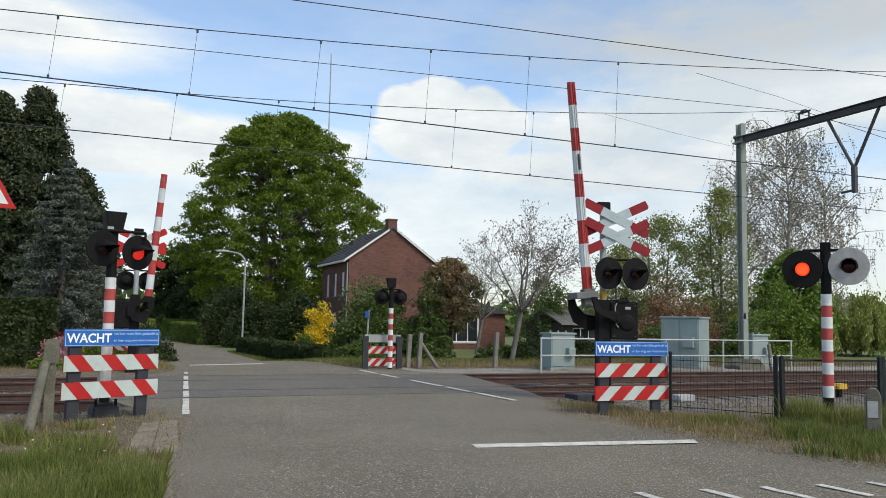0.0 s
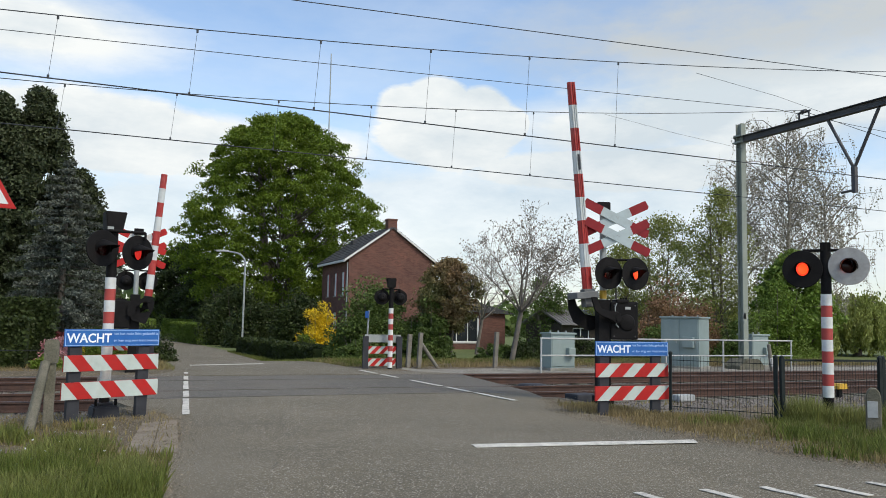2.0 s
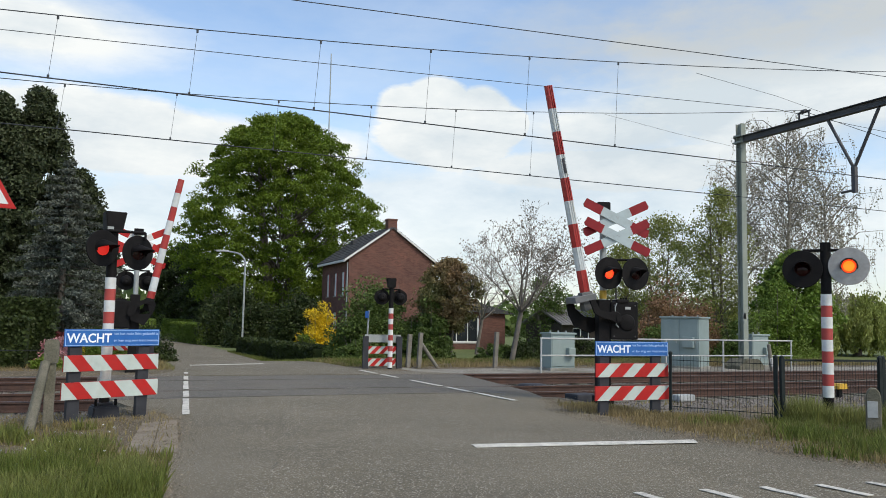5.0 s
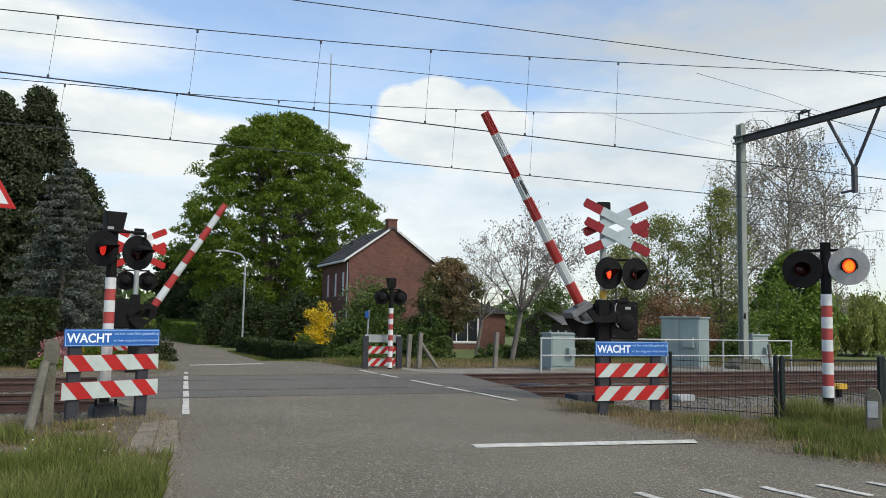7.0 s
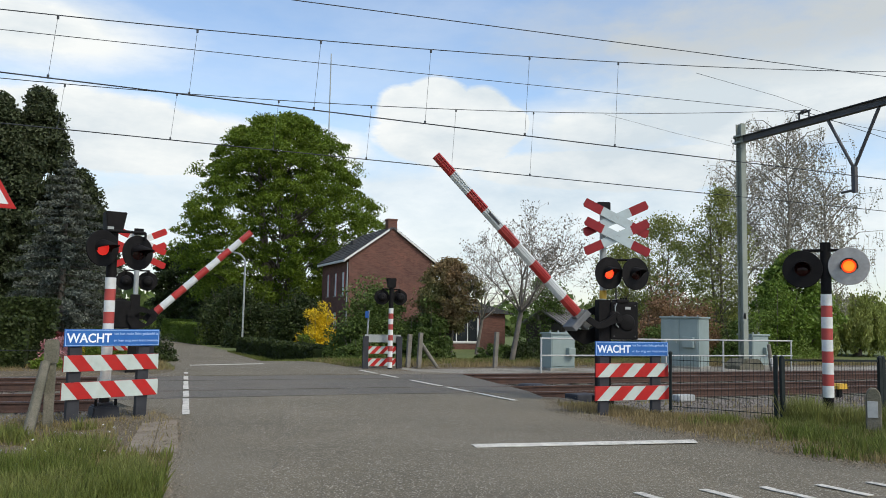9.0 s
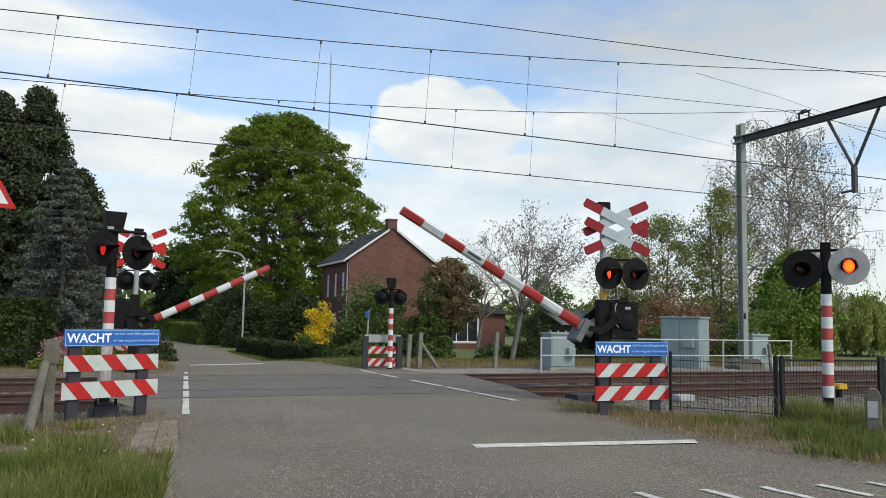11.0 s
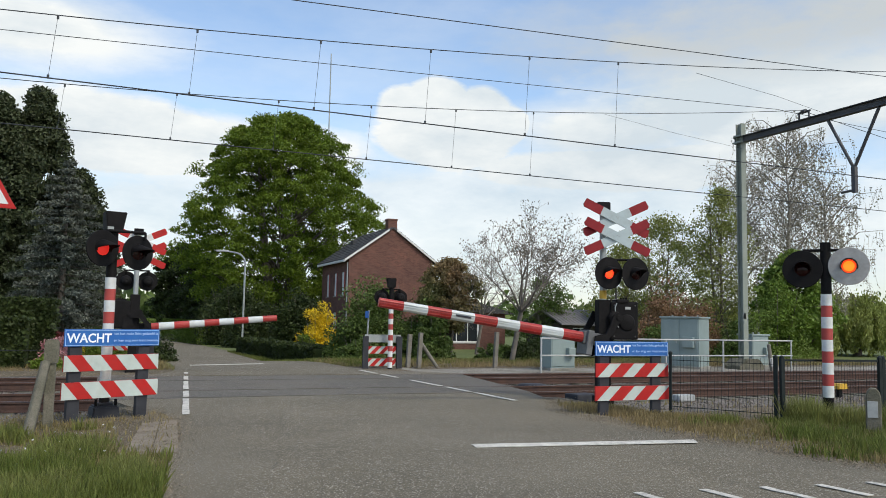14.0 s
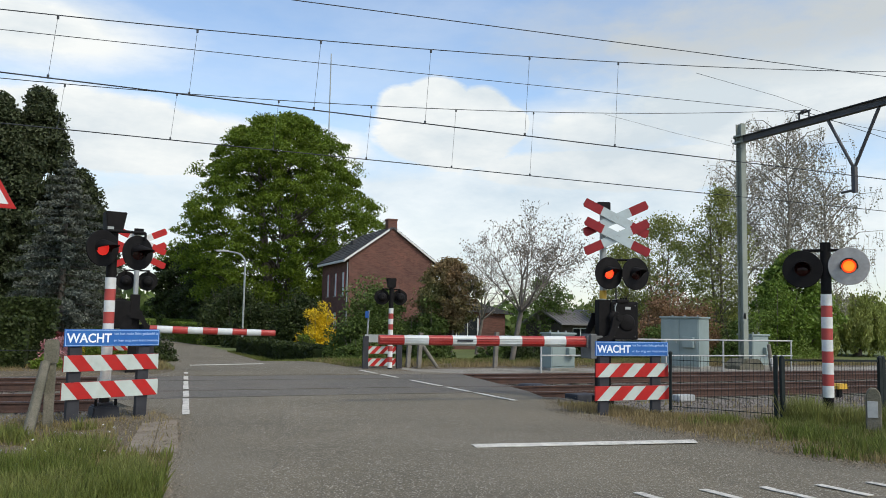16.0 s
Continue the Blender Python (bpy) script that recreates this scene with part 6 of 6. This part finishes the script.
    sheet = mat("sheet_roof", (0.2, 0.195, 0.19), 0.85, (0.14, 0.135, 0.13), 1.5, 0.2, 20, grain=0.2, gscale=6)
    bm = B()
    prism(bm, [(-0.4, 2.02), (2.4, 3.0), (5.2, 2.02), (5.2, 1.92), (2.4, 2.88), (-0.4, 1.92)], -8.2, 0.2, across)
    part("roof", bm, sheet, s, "grey ribbed sheet roof")
    bm = B()
    rod(bm, (0, -0.4, 2.04), (0, 2.4, 3.02), 0.025, seg=5)
    rib = mesh_of("roof_rib", bm, sheet)
    for i in range(28):
        o = new("roof_rib", rib)
        o.parent = s
        o.location = (0.3 * i, 0, 0)
    holes = [(0.9 + 1.9 * i, 2.2 + 1.9 * i, 0.95, 1.75) for i in range(4)]
    bm = B()
    holed_wall(bm, ident, 0, 8.0, 0, 1.95, holes, 0.15)
    part("wall", bm, DARKWOOD, s, "dark boarded wall")
    for h in holes:
        house_window(s, ident, *h, 1, 0.06)
    bm = B()
    box(bm, 0, 4.6, 0, 8.0, 4.75, 1.95)
    box(bm, 0, 0.15, 0, 0.15, 4.6, 2.0)
    box(bm, 7.85, 0.15, 0, 8.0, 4.6, 2.0)
    part("wall", bm, DARKWOOD, s)


# ---- street lamp, cabinets, fences, posts ----
def make_lamp():
    t = thing("street_lamp", pose(8.64, 52.07, -0.6), "slim grey street lamp with a curved arm beside the lane", "street lamp")
    bm = B()
    pts = [(0, 0, 0), (0, 0, 5.4)]
    for i in range(1, 9):
        a = math.pi / 2 * i / 8
        pts.append((-0.75 * (1 - math.cos(a)), 0.4 * (1 - math.cos(a)), 5.4 + 0.72 * math.sin(a)))
    pts.append((-1.0, 0.5, 6.16))
    for i in range(len(pts) - 1):
        rod(bm, pts[i], pts[i + 1], 0.062 - 0.002 * i, 0.06 - 0.002 * i, 10)
    part("pole", bm, STEEL, t, "slim galvanised pole")
    bm = B()
    box(bm, -1.75, 0.4, 6.12, -0.95, 0.62, 6.24, 0.04)
    part("lantern", bm, STEEL, t, "flat grey lantern head")


def cabinet(x, y, z, w, d, h, doors, label, turn=0):
    t = thing("relay_cabinet", pose(x, y, z, 0, 0, turn), label, "cabinet", "trackside cabinets")
    bm = B()
    box(bm, 0, 0, 0.12, w, d, h - 0.05, 0.012)
    part("body", bm, CABINET, t)
    bm = B()
    box(bm, -0.04, -0.05, h - 0.052, w + 0.04, d + 0.05, h + 0.01, 0.015)
    part("roof", bm, CABINET, t)
    bm = B()
    box(bm, -0.05, -0.05, -0.2, w + 0.05, d + 0.05, 0.12, 0.02)
    part("plinth", bm, CONCRETE, t, "concrete plinth")
    dw = w / doors
    for i in range(doors):
        bm = B()
        box(bm, i * dw + 0.03, -0.025, 0.18, (i + 1) * dw - 0.03, 0.002, h - 0.1, 0.008)
        dr = part("door", bm, CABINET, t)
        bm = B()
        box(bm, (i + 1) * dw - 0.13, -0.06, h * 0.5, (i + 1) * dw - 0.09, -0.02, h * 0.5 + 0.14, 0.006)
        part("handle", bm, STEEL, dr)
    bm = B()
    box(bm, w * 0.62, -0.2, h * 0.42, w * 0.9, -0.02, h * 0.62, 0.02)
    part("junction_box", bm, CABINET, t)
    for i in range(3):
        bm = B()
        rod(bm, (w * (i + 0.5) / 3, d / 2, h), (w * (i + 0.5) / 3, d / 2, h + 0.07), 0.03, seg=8)
        part("lifting_eye", bm, STEEL, t)
    return t


def make_trackside():
    cabinet(18.55, 23.65, -0.1, 1.38, 0.95, 1.83, 2, "large grey-green relay cabinet on a concrete plinth", -62)
    cabinet(13.2, 22.2, -0.1, 0.86, 0.6, 1.22, 1, "small grey trackside cabinet on a concrete plinth")
    cabinet(22.5, 23.4, -0.1, 0.8, 0.7, 1.25, 1, "grey relay cabinet beside the catenary mast")
    # white tubular railing before the cabinets
    t = thing("railing", pose(12.38, 21.4, -0.1), "white tubular railing with two rails along the track", "railing")
    post = None
    for x in (0, 2.3, 4.6, 6.95, 9.95):
        bm = B()
        rod(bm, (x, 0, -0.1), (x, 0, 1.06), 0.028, seg=8)
        part("post", bm, RAILPAINT, t)
    for z, r in ((1.06, 0.026), (0.55, 0.024)):
        bm = B()
        rod(bm, (-0.03, 0, z), (10.0, 0, z), r, seg=8)
        part("rail", bm, RAILPAINT, t)
    # black bar fence on the near side
    runs = (((8.62, 10.75), (9.485, 9.393), 0), ((9.515, 9.3), (11.33, 9.1), 1), ((11.4, 9.1), (14.5, 8.6), 1))
    for (xa, ya), (xb, yb), gate in runs:
        L = math.hypot(xb - xa, yb - ya)
        a = math.degrees(math.atan2(yb - ya, xb - xa))
        t = thing("bar_fence", pose(xa, ya, 0, 0, 0, a), "low black steel bar fence beside the track", "fence", "bar fences")
        for x in (0, L):
            bm = B()
            hw = 0.022 if gate == 0 and x == 0 else 0.029
            box(bm, x - hw, -hw, -0.1, x + hw, hw, 0.96, 0.006)
            lathe(bm, [(0.0005, 1.0), (0.028, 0.99), (0.036, 0.97), (0.028, 0.95)], 10, Matrix.Translation((x, 0, 0)) @ Matrix(((1, 0, 0, 0), (0, 0, 1, 0), (0, 1, 0, 0), (0, 0, 0, 1))))
            part("post", bm, FENCEGREEN, t)
        for z, rh in (((0.12, 0.005), (0.86, 0.005)) if gate == 0 else ((0.12, 0.008), (0.925, 0.016))):
            bm = B()
            box(bm, 0.03, -0.008, z - rh, L - 0.03, 0.008, z + rh)
            part("rail", bm, FENCEGREEN, t)
        bm = B()
        rod(bm, (0, 0, 0.05), (0, 0, 0.94), 0.003, 0.0025, seg=6)
        me = mesh_of("bar", bm, FENCEGREEN)
        n = int(L / 0.052)
        for i in range(1, n):
            o = new("bar", me)
            o.parent = t
            o.location = (i * L / n, 0, 0)
    # concrete marker with a plate
    t = thing("concrete_marker", pose(9.845, 8.02, -0.13, 0, 0, -48), "rounded concrete marker post with a worn metal plate", "marker post")
    bm = B()
    prism(bm, [(-0.098, -0.1), (0.098, -0.1), (0.094, 0.62), (0.075, 0.7), (0.035, 0.745), (-0.035, 0.745), (-0.075, 0.7), (-0.094, 0.62)], -0.08, 0.08)
    bmesh.ops.bevel(bm, geom=bm.edges[:], offset=0.012, segments=1, affect="EDGES")
    part("shaft", bm, OLDCONCRETE, t)
    bm = B()
    box(bm, -0.078, -0.095, 0.35, 0.05, -0.081, 0.57, 0.004)
    part("plate", bm, PLATE, t)
    # old concrete fence post with its brace
    t = thing("concrete_fence_post", pose(-0.46, 11.5, 0), "old mossy concrete fence post with a leaning brace", "fence post", "old fence posts")
    bm = B()
    box(bm, -0.06, -0.06, -0.2, 0.06, 0.06, 0.8, 0.015)
    prism(bm, [(-0.075, 0.79), (0.075, 0.79), (0.085, 0.86), (0.085, 1.05), (0.06, 1.085), (-0.06, 1.085), (-0.085, 1.05), (-0.085, 0.86)], -0.075, 0.075)
    part("shaft", bm, OLDCONCRETE, t)
    bm = B()
    rod(bm, (-0.2, -0.72, -0.15), (-0.06, -0.08, 0.8), 0.07, 0.06, seg=6)
    part("brace", bm, OLDCONCRETE, t)
    for z in (0.3, 0.62, 0.95):
        wire_object("fence_wire", [(-9, 12.2, z + 0.02), (-4, 11.8, z - 0.03), (-0.46, 11.5, z)], 0.004, "rusty fence wire tied to the concrete post", "wire", "fence wires")
    for x, y, h, br in ((8.95, 23.6, 1.1, 0), (9.35, 23.7, 1.15, 1), (12.1, 23.9, 1.2, 0)):
        t = thing("fence_post", pose(x, y, -0.1, 0, 3, 0), "grey weathered garden fence post", "fence post", "garden fence posts")
        bm = B()
        box(bm, -0.065, -0.065, -0.2, 0.065, 0.065, h, 0.02)
        part("shaft", bm, WOOD, t)
        if br:
            bm = B()
            rod(bm, (0.05, 0, 0.8), (0.75, 0, -0.05), 0.06, seg=8)
            part("brace", bm, WOOD, t)
    # small post with a blue tag by the far stand
    t = thing("tag_post", pose(7.5, 23.3, -0.05), "thin pale post with a small blue tag", "marker post")
    bm = B()
    rod(bm, (0, 0, -0.1), (0.06, 0, 1.75), 0.025, seg=8)
    part("pole", bm, PLATE, t)
    bm = B()
    box(bm, -0.06, -0.04, 1.52, 0.05, -0.025, 1.72, 0.004)
    part("tag", bm, BLUE, t)
    # white marker post by the far stand
    t = thing("marker_post", pose(8.5, 23.1, -0.05), "short white plastic marker post", "marker post")
    bm = B()
    box(bm, -0.05, -0.03, -0.1, 0.05, 0.03, 0.62, 0.012)
    part("shaft", bm, WHITE, t)
    # boxes and lids at the track
    bm = B()
    lathe(bm, [(0.0005, 0.06), (0.3, 0.06), (0.34, 0.03), (0.34, -0.12)], 28, Matrix(((1, 0, 0, 0), (0, 0, 1, 0), (0, 1, 0, 0), (0, 0, 0, 1))))
    solid("cable_pit_lid", bm, DARKGREY, "round grey cable pit lid beside the crossing deck", "lid", m=pose(9.6, 17.0, -0.08))
    t = thing("track_box", pose(16.3, 14.2, -0.22, 0, 0, 6), "yellow trackside box on a short black stand", "track box")
    bm = B()
    prism(bm, [(-0.17, 0.22), (0.17, 0.22), (0.17, 0.29), (0.12, 0.345), (-0.12, 0.345), (-0.17, 0.29)], -0.12, 0.12)
    part("lid", bm, YELLOW, t)
    bm = B()
    box(bm, -0.05, -0.06, -0.05, 0.05, 0.06, 0.22, 0.01)
    part("stand", bm, BLACK, t)
    bm = B()
    box(bm, -0.24, -0.12, -0.05, 0.24, 0.12, 0.09, 0.03)
    solid("cable_cover", bm, PLATE, "pale grey cable cover lying beside the rail", "cable cover", m=pose(11.68, 14.15, -0.14, 0, 0, 8))
    bm = B()
    box(bm, -0.28, -0.2, -0.05, 0.28, 0.2, 0.16, 0.03)
    solid("cable_cover", bm, DARKGREY, "dark cable box at the edge of the crossing deck", "cable cover", m=pose(9.1, 14.1, -0.14, 0, 0, 8))
    t = thing("leaning_post", pose(21.35, 21.3, -0.1, 0, -8, 0), "short leaning grey post with a worn white strip", "marker post")
    bm = B()
    rod(bm, (0, 0, -0.1), (0, 0, 0.95), 0.07, 0.06, seg=8)
    part("shaft", bm, WOOD, t)
    bm = B()
    box(bm, -0.09, -0.09, 0.2, 0.09, -0.072, 0.5, 0.005)
    part("strip", bm, PLATE, t)
    # tall thin aerial behind the big tree
    t = thing("aerial_mast", pose(22.47, 85.0, -0.6), "tall thin pale aerial mast behind the tree", "aerial")
    bm = B()
    rod(bm, (0, 0, 0), (0, 0, 31.0), 0.09, 0.06, seg=8)
    part("pole", bm, STEEL, t)
    # warning triangle by the left verge
    t = thing("warning_triangle", pose(-1.94, 16.95, 0, 0, 0, 10), "red-bordered triangular warning sign on a grey pole", "traffic sign")
    bm = B()
    rod(bm, (0, 0.05, -0.2), (0, 0.05, 4.2), 0.04, seg=12)
    part("pole", bm, STEEL, t)
    h = 0.9
    bm = B()
    prism(bm, [(-0.52, 3.35), (0.52, 3.35), (0.0, 3.35 + h)], -0.02, 0.0)
    part("border", bm, RED, t)
    bm = B()
    prism(bm, [(-0.38, 3.43), (0.38, 3.43), (0.0, 3.43 + h * 0.73)], -0.026, -0.019)
    part("face", bm, WHITE, t)


make_house()
make_lamp()
make_trackside()


# ---- what moves ----
def motions():
    shut = ((0, 84.6), (4.25, 84.6), (4.55, 83.1), (5.0, 78.4), (5.6, 72.55), (6.3, 66.0), (6.5, 64.25), (7, 60.25), (7.5, 56.45), (8, 52.35), (8.5, 48.35), (9, 44.25), (10, 36.55), (11.3, 26.9),
            (12, 21.7), (12.5, 18.3), (13, 14.7), (13.5, 11.35), (14, 8.0), (14.5, 4.7), (15, 1.2), (15.25, -0.5), (15.5, -0.3), (16, -0.15))
    walk(NEAR_BARRIER[1], [(t, pose(0.165, 0, 1.54, 0, 0, 9.2) @ pose(0, 0, 0, 0, a, 0)) for t, a in shut])
    shut = ((0, 85.61), (4.25, 85.61), (4.55, 84.3), (5, 78.8), (5.6, 71.55), (6.3, 64.3), (6.5, 62.75), (7, 58.75), (7.5, 54.9), (8, 50.95), (9, 43.25), (10, 35.15), (11.5, 22.6), (12, 18.8), (12.5, 15.6), (13, 12.1), (13.5, 8.6), (14, 5.15), (14.5, 2.15), (15, -1.2), (15.25, -1.7), (15.5, -1.3), (16, -1.2))
    walk(FAR_BARRIER[1], [(t, pose(0.097, 0, 1.502, 0, 0, 0.6) @ pose(0, 0, 0, 0, a, 0)) for t, a in shut])
    # the lamps flash in turn: beat b shows for 0.4 s, beat a for the rest of each period
    first, period, on = 0.1, 0.6605, 0.41
    flips = []
    for n in range(-1, 25):
        flips += [(first + n * period, "b"), (first + n * period + on, "a")]
    for lens, m, beat, warm in LENSES:
        turn = 0 if beat == "a" and not warm else 180
        rows = [(0.0, m @ pose(0, 0, 0, 0, 0, turn))]
        for t, which in flips:
            t = min(t, 15.93) if t < 15.98 else t
            if t < 0.04 or t > 15.95:
                continue
            # full face when lit; a lamp that has not come on yet stays dark
            goal = 180 if which != beat or t < warm else 360
            if goal == turn or (goal == 360 and turn == 0):
                continue
            if turn == 0:
                goal = 180
            # half turn between glowing and unlit face, in place of switching the lamp
            for k in range(4):
                rows.append((t + (k - 1.5) / 68, m @ pose(0, 0, 0, 0, 0, turn + (goal - turn) * k / 3)))
            turn = goal % 360
        rows.append((16.0, m @ pose(0, 0, 0, 0, 0, turn)))
        walk(lens, rows)


motions()
